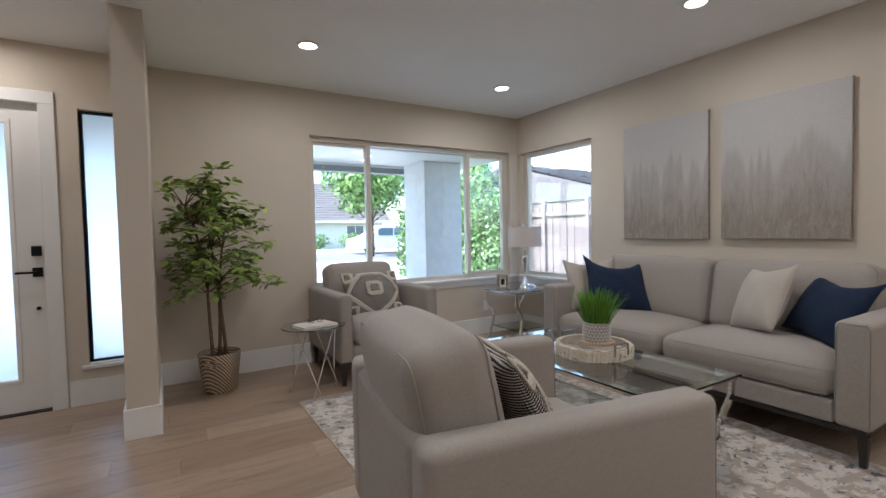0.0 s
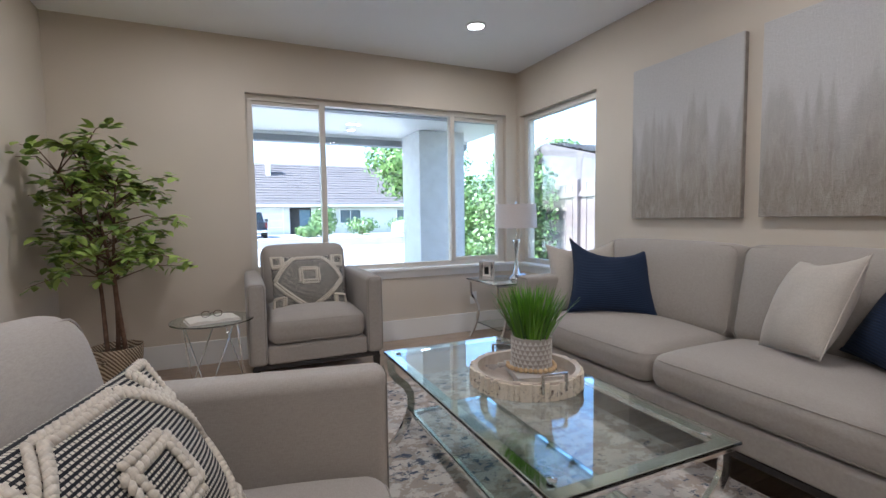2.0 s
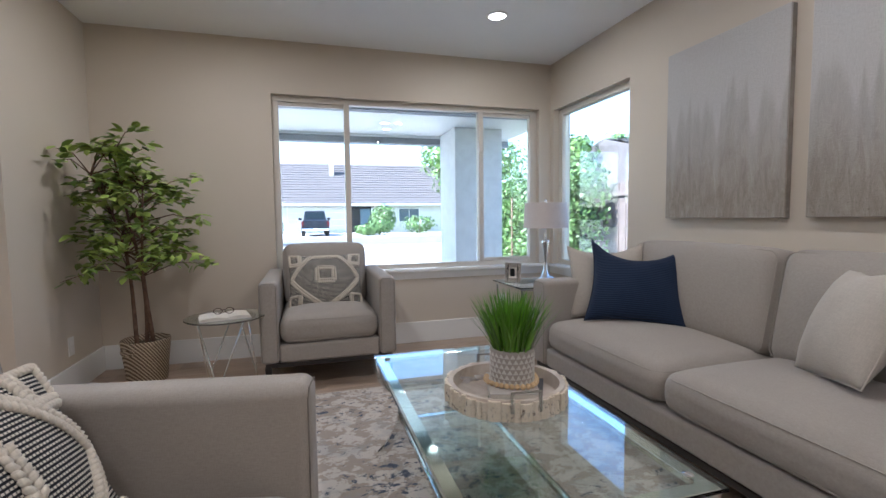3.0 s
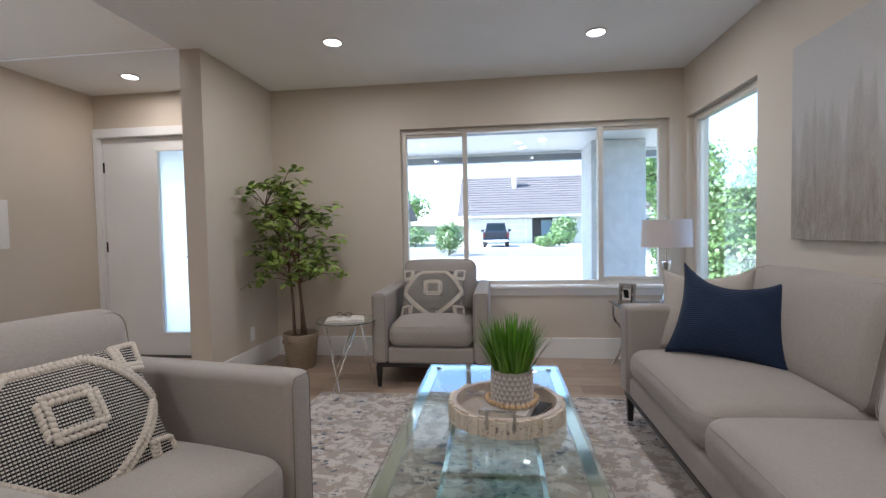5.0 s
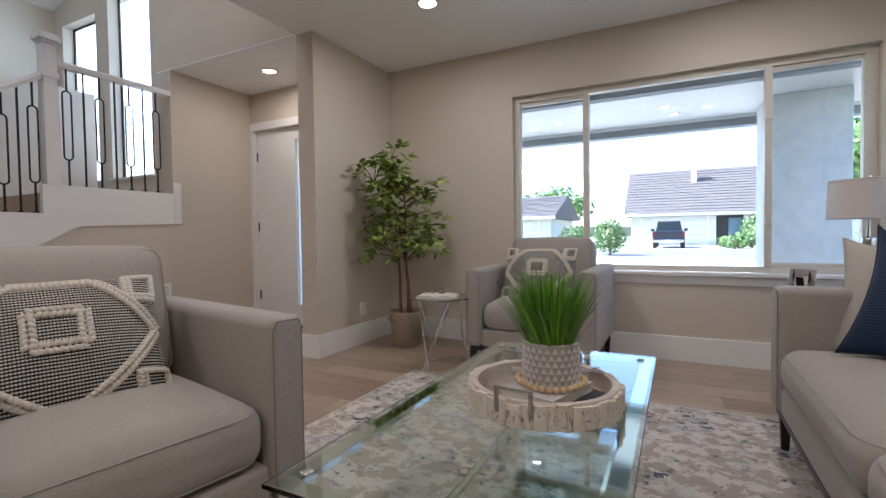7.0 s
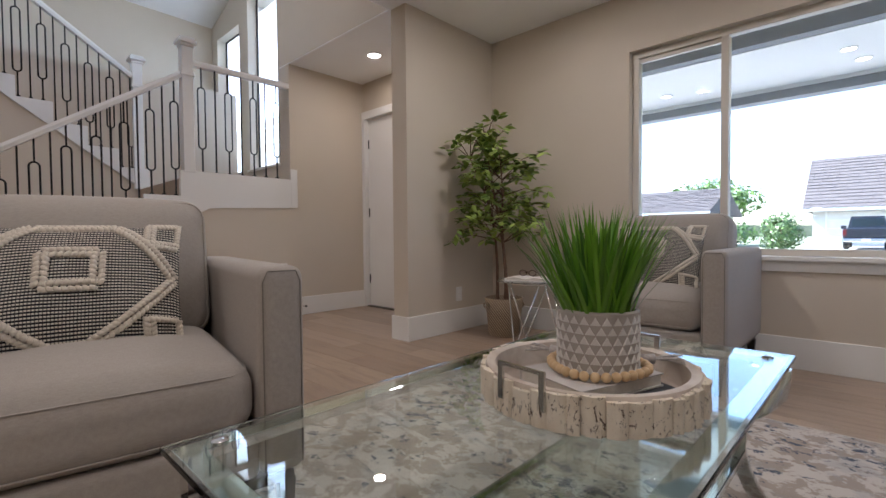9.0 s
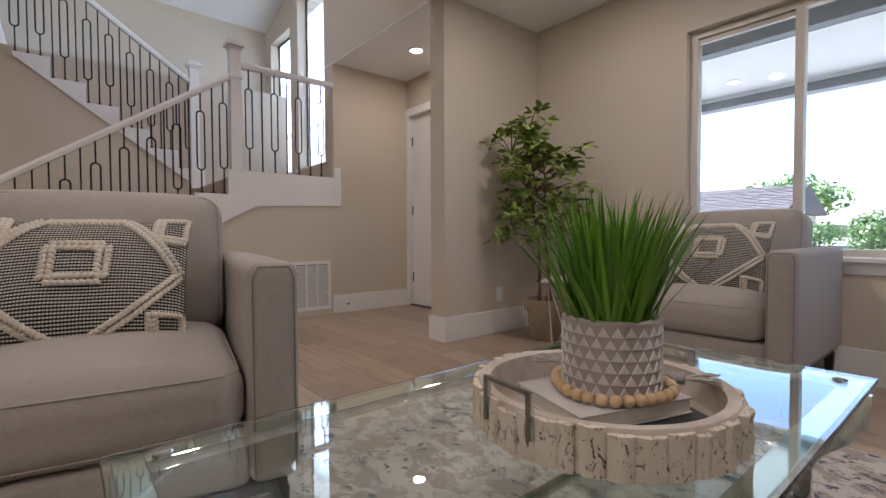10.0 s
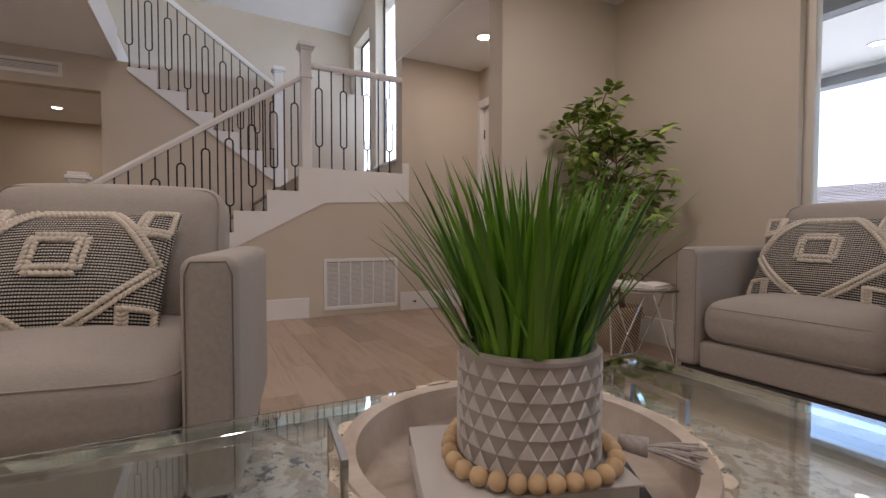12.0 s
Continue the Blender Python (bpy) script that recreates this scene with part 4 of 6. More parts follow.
def pattern_pillow(m, label):
    w, h, t = 0.525, 0.42, 0.16
    ob = thing("patterned_pillow", m, label, "pillow", "patterned pillows")
    bm, place = pillow_mesh(w, h, t, 22, 0.05, 0.0, 3)
    part("cover", bm, M_WEAVE, ob, smooth=1)

    def on(u, v, off=0.004):
        n = 22
        return place((u + 1) * n / 2, (v + 1) * n / 2, 1) + Vector((0, 0, off))

    def braid(bm, pts, size=0.0105, rows=2):
        """Knotted wool strokes laid in pairs along a line."""
        P = [Vector((*p, 0)) for p in pts]
        for a, b in zip(P, P[1:]):
            d = b - a
            L = (Vector((d.x * w / 2, d.y * h / 2, 0))).length
            k = max(1, int(L / (size * 1.15)))
            nrm = Vector((-d.y * h / 2, d.x * w / 2, 0)).normalized()
            for i in range(k):
                f = (i + 0.5) / k
                for r_ in range(rows):
                    o = (r_ - (rows - 1) / 2) * size * 1.5
                    u, v = a.x + d.x * f + nrm.x * o / (w / 2), a.y + d.y * f + nrm.y * o / (h / 2)
                    u, v = max(-0.985, min(0.985, u)), max(-0.985, min(0.985, v))
                    c = on(u, v)
                    ang = math.atan2(d.y * h, d.x * w) + (0.7 if r_ % 2 else -0.7)
                    mm = Matrix.Translation(c) @ Matrix.Rotation(ang, 4, "Z") @ Matrix.Diagonal((size * 1.3, size * 0.85, size * 0.5, 1))
                    bmesh.ops.create_icosphere(bm, subdivisions=1, radius=1, matrix=mm)

    all_braids = bmesh.new()
    for lines, rows in (
        ([(-0.2, -0.08), (0.2, -0.08), (0.2, 0.35), (-0.2, 0.35), (-0.2, -0.08)], 2),
        ([(-0.02, -0.95), (-0.92, 0.02), (-0.3, 0.86), (0.3, 0.86), (0.92, 0.02), (0.02, -0.95)], 2),
        ([(-0.62, 0.95), (-0.62, 0.5)], 2), ([(0.62, 0.95), (0.62, 0.5)], 2), ([(-0.95, 0.5), (-0.62, 0.5)], 2), ([(0.95, 0.5), (0.62, 0.5)], 2),
        ([(-0.62, -0.95), (-0.62, -0.48)], 2), ([(0.62, -0.95), (0.62, -0.48)], 2), ([(-0.95, -0.5), (-0.62, -0.5)], 1), ([(0.95, -0.5), (0.62, -0.5)], 1),
        ([(-0.95, 0.93), (-0.62, 0.93)], 1), ([(0.95, 0.93), (0.62, 0.93)], 1), ([(-0.95, -0.93), (-0.66, -0.93)], 1), ([(0.95, -0.93), (0.66, -0.93)], 1),
        ([(0.95, 0.93), (0.95, 0.5)], 1), ([(-0.95, 0.93), (-0.95, 0.5)], 1), ([(0.95, -0.93), (0.95, -0.5)], 1), ([(-0.95, -0.93), (-0.95, -0.5)], 1),
    ):
        braid(all_braids, lines, 0.0105, rows)
    tagged(part("wool_braid", all_braids, M_BRAID, ob, smooth=1), kind="stuff")
    return ob


pp = pattern_pillow(stand(3.20, 2.745, 0.66, -15.6, 30), "black and cream woven lumbar pillow with raised wool braids")
copy_thing(pp, stand(3.822, 5.39, 0.662, -90, 26))
pillow(stand(5.515, 4.14, 0.735, 234, 28, -3), 0.54, 0.52, 0.19, M_BLUE, "navy blue ribbed square pillow on the sofa", "sofa pillows", 0.13, 0.11, 1)
pillow(stand(5.50, 4.385, 0.72, 240, 22, 3), 0.47, 0.47, 0.15, M_CREAM, "cream linen square pillow on the sofa, behind the navy one", "sofa pillows", 0.08, 0.05, 2)
pillow(stand(5.56, 3.06, 0.735, 150, 28, 8), 0.37, 0.46, 0.20, M_CREAM, "cream linen square pillow leaning on the sofa back", "sofa pillows", 0.025, 0.05, 4)
pillow(stand(5.60, 2.72, 0.71, 152, 30, -8), 0.44, 0.44, 0.19, M_BLUE, "navy blue ribbed square pillow against the sofa arm", "sofa pillows", 0.09, 0.07, 5)


# ---- coffee table ----
TABLE_TOP = 0.478


def coffee_table():
    x0, x1, y0, y1, top = 3.985, 4.64, 2.74, 4.057, TABLE_TOP
    cx, cy = (x0 + x1) / 2, (y0 + y1) / 2
    t = thing("coffee_table", pose(cx, cy, 0), "rectangular glass coffee table with curved chrome frame on the rug", "coffee table")
    w, d = x1 - x0, y1 - y0
    part("tabletop", boxes((-w / 2, w / 2, -d / 2, d / 2, top - 0.010, top), bev=0.002), M_TABLEGLASS, t, "clear green-edged glass top")
    a, b = w / 2 - 0.012, d / 2 - 0.012
    f = 0.04
    z1 = top - 0.012
    part("frame", boxes((-a, a, -b, -b + f, z1 - 0.018, z1), (-a, a, b - f, b, z1 - 0.018, z1), (-a, -a + f, -b + f, b - f, z1 - 0.018, z1), (a - f, a, -b + f, b - f, z1 - 0.018, z1), bev=0.002), M_CHROME, t)
    zs = 0.17
    sh_w, sh_d = 0.30, 0.66
    sw, sd = a - 0.105, b - 0.03
    part("shelf", boxes((-sw, sw, -sd, sd, zs, zs + 0.008), bev=0.0015), M_TABLEGLASS, t, "clear glass lower shelf")
    part("shelf_frame", boxes((-sw, sw, -sd, -sd + 0.02, zs - 0.017, zs - 0.001), (-sw, sw, sd - 0.02, sd, zs - 0.017, zs - 0.001), (-sw, -sw + 0.02, -sd + 0.02, sd - 0.02, zs - 0.017, zs - 0.001), (sw - 0.02, sw, -sd + 0.02, sd - 0.02, zs - 0.017, zs - 0.001), bev=0.0015), M_CHROME, t)
    for sx in (-1, 1):
        for sy in (-1, 1):
            y = sy * (b - 0.022)
            path = [(a - 0.012, z1 - 0.019), (a - 0.012, 0.41), (a - 0.018, 0.375), (a - 0.045, 0.34), (a - 0.085, 0.305), (a - 0.108, 0.262), (a - 0.112, 0.205), (a - 0.10, 0.15), (a - 0.078, 0.10), (a - 0.045, 0.05), (a - 0.008, 0.014)]
            bm = bmesh.new()
            tube(bm, [(sx * xx, y, zz) for xx, zz in path], 0, 4, flat=(0.026, 0.011))
            part("leg", bm, M_CHROME, t, smooth=30)
            bm = bmesh.new()
            lathe(bm, [(0.014, 0), (0.014, 0.004), (0.009, 0.006), (0.0005, 0.006)], 16, (sx * (a - 0.04), sy * (b - 0.06), top))
            part("glass_button", bm, M_CHROME, t, smooth=40)
    return t


coffee_table()


# ---- tray and what it holds ----
TX, TY, TZ = 4.368, 3.41, TABLE_TOP + 0.0005
TRAY_R = 0.215


def tray():
    t = thing("round_tray", pose(TX, TY, TZ, 0, 0, -6), "round whitewashed tray with birch bark rim and two metal handles", "tray")
    R = TRAY_R
    bm = bmesh.new()
    lathe(bm, [(0.0005, 0.0), (R - 0.012, 0.0), (R - 0.008, 0.062), (R - 0.010, 0.066), (R - 0.028, 0.064), (R - 0.034, 0.02), (R - 0.038, 0.016), (0.0005, 0.014)], 64)
    part("bowl", bm, M_TRAYWOOD, t, smooth=50)
    rnd = random.Random(5)
    n = 44
    ang = 0.0
    widths = [0.6 + rnd.random() for _ in range(n)]
    tot = sum(widths)
    for k in range(n):
        a0, a1 = ang, ang + 2 * math.pi * widths[k] / tot
        ang = a1
        bm = bmesh.new()
        hh, out = 0.055 + rnd.random() * 0.012, R + rnd.uniform(-0.003, 0.004)
        m_ = 5
        cols = []
        for i in range(m_ + 1):
            aa = a0 + (a1 - a0) * (0.012 + 0.976 * i / m_)
            bul = 1 - abs(2 * i / m_ - 1) ** 3
            col = []
            for j in range(5):
                z = 0.001 + hh * j / 4
                rr = out - 0.004 + 0.005 * bul + rnd.uniform(-0.0024, 0.002)
                col.append((rr, z))
            cols.append((aa, col))
        V = [[bm.verts.new((rr * math.cos(aa), rr * math.sin(aa), z)) for rr, z in col] for aa, col in cols]
        I = [[bm.verts.new(((R - 0.011) * math.cos(aa), (R - 0.011) * math.sin(aa), z)) for rr, z in (col[0], col[-1])] for aa, col in cols]
        for i in range(m_):
            for j in range(4):
                bm.faces.new((V[i][j], V[i + 1][j], V[i + 1][j + 1], V[i][j + 1]))
            bm.faces.new((V[i][4], V[i + 1][4], I[i + 1][1], I[i][1]))
            bm.faces.new((V[i][0], I[i][0], I[i + 1][0], V[i + 1][0]))
        for i in (0, m_):
            bm.faces.new((*V[i], I[i][1], I[i][0]))
        part("bark_strip", bm, M_BARK, t, smooth=35)
    for s in (-1, 1):
        h = bmesh.new()
        y = s * (R - 0.006)
        for x in (-0.046, 0.046):
            box(h, x - 0.0055, x + 0.0055, y - 0.003, y + 0.003, 0.03, 0.091)
        box(h, -0.0515, 0.0515, y - 0.003, y + 0.003, 0.0915, 0.0975)
        part("handle", h, M_NICKEL, t, "brushed metal handle")
    return t


tray()
FLOOR_T = TZ + 0.0145


def book(name, m, w, d, h, cover, label):
    b = thing(name, m, label, "book")
    part("cover", boxes((-w / 2, w / 2, -d / 2, d / 2, 0, 0.003), (-w / 2, w / 2, -d / 2, d / 2, h - 0.003, h), (-w / 2, -w / 2 + 0.003, -d / 2, d / 2, 0.003, h - 0.003), bev=0.0008), cover, b)
    part("page_block", boxes((-w / 2 + 0.004, w / 2 - 0.004, -d / 2 + 0.003, d / 2 - 0.003, 0.0035, h - 0.0035)), M_PAPER, b)
    return b


book("dark_book", pose(TX + 0.042, TY - 0.006, FLOOR_T + 0.001, 0, 0, -30), 0.18, 0.232, 0.014, M_BOOKDARK, "thin charcoal hardcover book under the grey one in the tray")
book("grey_book", pose(TX + 0.015, TY - 0.02, FLOOR_T + 0.016, 0, 0, -18), 0.17, 0.217, 0.026, M_BOOKGREY, "light grey hardcover book carrying the potted grass")
POT_Z = FLOOR_T + 0.043


def grass_pot():
    p = thing("potted_grass", pose(TX + 0.023, TY - 0.004, POT_Z), "green artificial grass in a white triangle-embossed pot on books", "potted plant")
    R, H = 0.076, 0.122
    bm = bmesh.new()
    lathe(bm, [(0.0005, 0), (R - 0.006, 0), (R - 0.001, 0.004), (R, 0.012), (R + 0.0015, H - 0.008), (R + 0.001, H - 0.002), (R - 0.003, H), (R - 0.008, H - 0.003), (R - 0.009, H - 0.03), (0.0005, H - 0.03)], 72)
    part("pot", bm, M_POTIN, p, smooth=50)
    bm = bmesh.new()
    rows, n = 6, 24
    rh = (H - 0.013) / rows
    for j in range(rows):
        z0 = 0.008 + j * rh
        for k in range(n):
            a = 2 * math.pi * (k + (0.5 if j % 2 else 0)) / n
            da = 2 * math.pi / n * 0.47
            pts = [(a - da, z0 + 0.001), (a + da, z0 + 0.001), (a, z0 + rh - 0.001)]
            ro = [bm.verts.new(((R + 0.0008) * math.cos(q), (R + 0.0008) * math.sin(q), z)) for q, z in pts]
            sc = 0.82
            ca, cz = a, z0 + rh * 0.35
            ri = [bm.verts.new(((R + 0.0034) * math.cos(ca + (q - ca) * sc), (R + 0.0034) * math.sin(ca + (q - ca) * sc), cz + (z - cz) * sc)) for q, z in pts]
            bm.faces.new(ri)
            for i in range(3):
                bm.faces.new((ro[i], ro[(i + 1) % 3], ri[(i + 1) % 3], ri[i]))
    part("embossed_triangles", bm, M_POT, p)
    bm = bmesh.new()
    lathe(bm, [(R + 0.0005, H - 0.006), (R + 0.003, H - 0.005), (R + 0.0026, H - 0.001), (R - 0.003, H + 0.002), (R - 0.0085, H - 0.001), (R - 0.0088, H - 0.012)], 72)
    part("rim", bm, M_POTIN, p, smooth=50)
    bm = bmesh.new()
    lathe(bm, [(0.0005, H - 0.024), (R - 0.0095, H - 0.025)], 24)
    part("soil", bm, M_SOIL, p)
    rnd = random.Random(11)
    for c in range(10):
        bm = bmesh.new()
        for k in range(30):
            a, r0 = rnd.random() * 2 * math.pi, (R - 0.016) * math.sqrt(rnd.random())
            out = r0 / R
            L = rnd.uniform(0.17, 0.245)
            lean = rnd.uniform(0.0, 0.16) + out * rnd.uniform(0.12, 0.72)
            aa = a + rnd.gauss(0, 0.45)
            curl = rnd.uniform(0.05, 0.55) * (0.4 + out)
            wid = rnd.uniform(0.0032, 0.0056)
            x, y, z = r0 * math.cos(a), r0 * math.sin(a), H - 0.028
            prev = None
            for i in range(7):
                f = i / 6
                th = lean + curl * f * f
                side = Vector((-math.sin(aa), math.cos(aa), 0)) * wid * (1 - f ** 2.2) * (0.75 + 0.5 * f)
                mid = Vector((x, y, z))
                fold = Vector((math.cos(aa), math.sin(aa), 0)) * 0.0009
                row = (bm.verts.new(mid - side), bm.verts.new(mid + fold), bm.verts.new(mid + side)) if i < 6 else (bm.verts.new(mid),)
                if prev:
                    if len(row) == 3:
                        bm.faces.new((prev[0], prev[1], row[1], row[0])), bm.faces.new((prev[1], prev[2], row[2], row[1]))
                    else:
                        bm.faces.new((prev[0], prev[1], row[0])), bm.faces.new((prev[1], prev[2], row[0]))
                prev = row
                x += math.sin(th) * math.cos(aa) * L / 6
                y += math.sin(th) * math.sin(aa) * L / 6
                z += math.cos(th) * L / 6
        part("grass_clump", bm, M_BLADE, p, smooth=1)
    return p


grass_pot()


def bead_garland():
    g = thing("bead_garland", pose(TX + 0.023, TY - 0.004, POT_Z), "natural wooden bead string with grey yarn tassels around the pot", "bead garland")
    rnd = random.Random(2)
    rb = 0.0095
    pts = []
    for k in range(26):
        a = radians(150 + k * 11.9)
        r = 0.0905 + 0.004 * math.sin(k * 0.7)
        pts.append(Vector((r * math.cos(a), r * math.sin(a), rb)))
    first = None
    for q in pts:
        if first is None:
            bm = bmesh.new()
            bmesh.ops.create_uvsphere(bm, u_segments=12, v_segments=8, radius=rb)
            first = part("bead", bm, M_BEAD, g, smooth=1)
            first.location = q
        else:
            o = new("bead", first.data)
            o.parent, o.location = g, q
    for a, tag in ((radians(62), 0), (radians(158), 1)):
        bm = bmesh.new()
        c = Vector((0.102 * math.cos(a), 0.102 * math.sin(a), 0.012))
        d = Vector((math.cos(a - 0.5 + tag), math.sin(a - 0.5 + tag), -0.02))
        tube(bm, [c, c + d * 0.012, c + d * 0.03], lambda f: 0.008 + 0.003 * f, 10)
        for k in range(26):
            s = d.cross(Vector((0, 0, 1))) * rnd.uniform(-0.5, 0.5)
            e = (d + s + Vector((0, 0, rnd.uniform(-0.1, 0.15)))).normalized()
            st = c + d * 0.027 + s * 0.01
            en = st + e * rnd.uniform(0.04, 0.062)
            en.z = max(en.z, 0.003)
            tube(bm, [st, (st + en) / 2 + Vector((0, 0, 0.002)), en], 0.0013, 4)
        part("tassel", bm, M_YARN, g, "grey yarn tassel", smooth=1)


bead_garland()


# ---- round side table with book and glasses ----
def round_table():
    cx, cy, top, R = 3.20, 5.05, 0.52, 0.235
    t = thing("round_side_table", pose(cx, cy, 0), "small round glass side table on crossed chrome hairpin legs", "side table")
    bm = bmesh.new()
    lathe(bm, [(0.0005, top - 0.008), (R - 0.001, top - 0.008), (R, top - 0.006), (R, top - 0.002), (R - 0.002, top), (0.0005, top)], 56)
    part("tabletop", bm, M_TABLEGLASS, t, "clear round glass top", smooth=40)
    bm = bmesh.new()
    pts = [(0.17 * math.cos(2 * math.pi * k / 40), 0.17 * math.sin(2 * math.pi * k / 40), top - 0.016) for k in range(40)]
    tube(bm, pts, 0.005, 8, close=True)
    part("ring", bm, M_CHROME, t, smooth=1)
    for k in range(3):
        a = 2 * math.pi * k / 3 - 1.75
        bm = bmesh.new()
        p0 = Vector((0.165 * math.cos(a - 0.95), 0.165 * math.sin(a - 0.95), top - 0.018))
        p1 = Vector((0.165 * math.cos(a + 0.95), 0.165 * math.sin(a + 0.95), top - 0.018))
        f0 = Vector((0.195 * math.cos(a + 0.16), 0.195 * math.sin(a + 0.16), 0.007))
        f1 = Vector((0.195 * math.cos(a - 0.16), 0.195 * math.sin(a - 0.16), 0.007))
        tube(bm, [p0, p0.lerp(f0, 0.93), f0 + Vector((0, 0, 0.004)), (f0 + f1) / 2, f1 + Vector((0, 0, 0.004)), p1.lerp(f1, 0.93), p1], 0.005, 8)
        part("hairpin_leg", bm, M_CHROME, t, smooth=1)
    b = thing("open_book", pose(cx, cy - 0.05, top + 0.001, 0, 0, 14), "open white book lying on the round glass table", "book")
    bm = bmesh.new()
    for s in (-1, 1):
        prev = None
        for i in range(7):
            u = i / 6
            z = 0.012 + 0.012 * math.sin(u * math.pi * 0.9) * (1 - u * 0.4)
            row = [bm.verts.new((s * u * 0.135, y, zz)) for y in (-0.09, 0.09) for zz in (0.003, z)]
            if prev:
                for q in ((0, 1, 1, 0), (2, 3, 3, 2)):
                    bm.faces.new((prev[q[0]], prev[q[1]], row[q[2]], row[q[3]]))
                bm.faces.new((prev[1], prev[3], row[3], row[1])), bm.faces.new((prev[0], prev[2], row[2], row[0]))
            prev = row
        bm.faces.new((prev[0], prev[1], prev[3], prev[2]))
    part("page_block", bm, M_PAPER, b, smooth=40)
    part("cover", boxes((-0.142, 0.142, -0.094, 0.094, 0, 0.0028), bev=0.0008), M_POT, b)
    g = thing("reading_glasses", pose(cx + 0.0, cy - 0.07, top + 0.028, 0, 0, 8), "folded dark tortoiseshell reading glasses on the open book", "glasses")
    bm = bmesh.new()
    for s in (-1, 1):
        pts = [(s * 0.032 + 0.024 * math.cos(2 * math.pi * k / 18), 0, 0.019 + 0.018 * math.sin(2 * math.pi * k / 18)) for k in range(18)]
        tube(bm, pts, 0.0022, 6, close=True)
    tube(bm, [(-0.008, 0, 0.024), (0, 0, 0.027), (0.008, 0, 0.024)], 0.002, 6)
    part("rims", bm, mat("tortoiseshell", 0.25, 0, (0.05, 0.015, 0.01)), g, smooth=1)
    for s in (-1, 1):
        part("temple", tube(bmesh.new(), [(s * 0.056, 0, 0.026), (s * 0.058, 0.05, 0.022), (s * 0.045, 0.11, 0.008)], 0.0018, 6), mat("temple_brown", 0.3, 0, (0.10, 0.03, 0.02)), g)


round_table()


# ---- corner table with lamp, frame and ornament ----
def corner_table():
    x0, x1, y0, y1, top = 5.28, 5.87, 5.18, 5.72, 0.56
    cx, cy = (x0 + x1) / 2, (y0 + y1) / 2
    t = thing("corner_side_table", pose(cx, cy, 0), "square glass side table with curved chrome legs in window corner", "side table")
    w, d = x1 - x0, y1 - y0
    part("tabletop", boxes((-w / 2, w / 2, -d / 2, d / 2, top - 0.01, top), bev=0.002), M_TABLEGLASS, t, "clear glass top")
    a, b = w / 2 - 0.012, d / 2 - 0.012
    z1 = top - 0.011
    part("frame", boxes((-a, a, -b, -b + 0.025, z1 - 0.018, z1), (-a, a, b - 0.025, b, z1 - 0.018, z1), (-a, -a + 0.025, -b + 0.025, b - 0.025, z1 - 0.018, z1), (a - 0.025, a, -b + 0.025, b - 0.025, z1 - 0.018, z1), bev=0.002), M_CHROME, t)
    part("shelf", boxes((-a + 0.06, a - 0.06, -b + 0.06, b - 0.06, 0.15, 0.158), bev=0.0015), M_TABLEGLASS, t, "clear glass shelf")
    for sx in (-1, 1):
        for sy in (-1, 1):
            path = [(a - 0.016, z1 - 0.019), (a - 0.016, 0.44), (a - 0.03, 0.395), (a - 0.07, 0.35), (a - 0.095, 0.30), (a - 0.098, 0.24), (a - 0.085, 0.17), (a - 0.055, 0.09), (a - 0.01, 0.012)]
            part("leg", tube(bmesh.new(), [(sx * xx, sy * (b - 0.016), zz) for xx, zz in path], 0, 4, flat=(0.012, 0.018)), M_CHROME, t, smooth=30)
    lx, ly = 5.66, 5.46
    l = thing("table_lamp", pose(lx, ly, top + 0.001), "unlit nickel table lamp with greige drum shade on glass table", "table lamp")
    bm = bmesh.new()
    lathe(bm, [(0.0005, 0), (0.072, 0), (0.074, 0.004), (0.066, 0.014), (0.036, 0.045), (0.02, 0.10), (0.013, 0.16), (0.013, 0.21), (0.02, 0.27), (0.031, 0.325), (0.034, 0.345), (0.030, 0.352), (0.008, 0.356), (0.008, 0.42), (0.0005, 0.42)], 36)
    part("stem", bm, M_NICKEL, l, smooth=50)
    zb, zt, rb, rt = 0.458, 0.672, 0.186, 0.176
    bm = bmesh.new()
    lathe(bm, [(rb, zb), (rt, zt), (rt - 0.003, zt), (rb - 0.003, zb), (rb, zb)], 56)
    bmesh.ops.remove_doubles(bm, verts=bm.verts, dist=1e-5)
    part("shade", bm, M_SHADE, l, smooth=40)
    for z, r in ((zb + 0.003, rb), (zt - 0.003, rt)):
        bm = tube(bmesh.new(), [(r * math.cos(2 * math.pi * k / 48), r * math.sin(2 * math.pi * k / 48), z) for k in range(48)], 0.003, 6, close=True)
        part("shade_trim", bm, M_SHADE, l, smooth=1)
    bm = bmesh.new()
    for k in range(3):
        a_ = 2 * math.pi * k / 3
        tube(bm, [(0, 0, zt - 0.012), ((rt - 0.004) * math.cos(a_), (rt - 0.004) * math.sin(a_), zt - 0.004)], 0.002, 6)
    tube(bm, [(0, 0, 0.42), (0, 0, zt)], 0.004, 8)
    part("spider", bm, M_NICKEL, l)
    bm = bmesh.new()
    lathe(bm, [(0.0005, zt), (0.006, zt), (0.005, zt + 0.008), (0.011, zt + 0.018), (0.011, zt + 0.025), (0.0005, zt + 0.034)], 16)
    part("finial", bm, M_CRYSTAL, l, smooth=50)
    fx, fy = 5.36, 5.48
    f = thing("photo_frame", pose(fx, fy, top + 0.001, 0, 0, -38), "small mirrored photo frame with dark rays on the glass table", "photo frame")
    tilt = Matrix.Rotation(radians(-10), 4, "X")
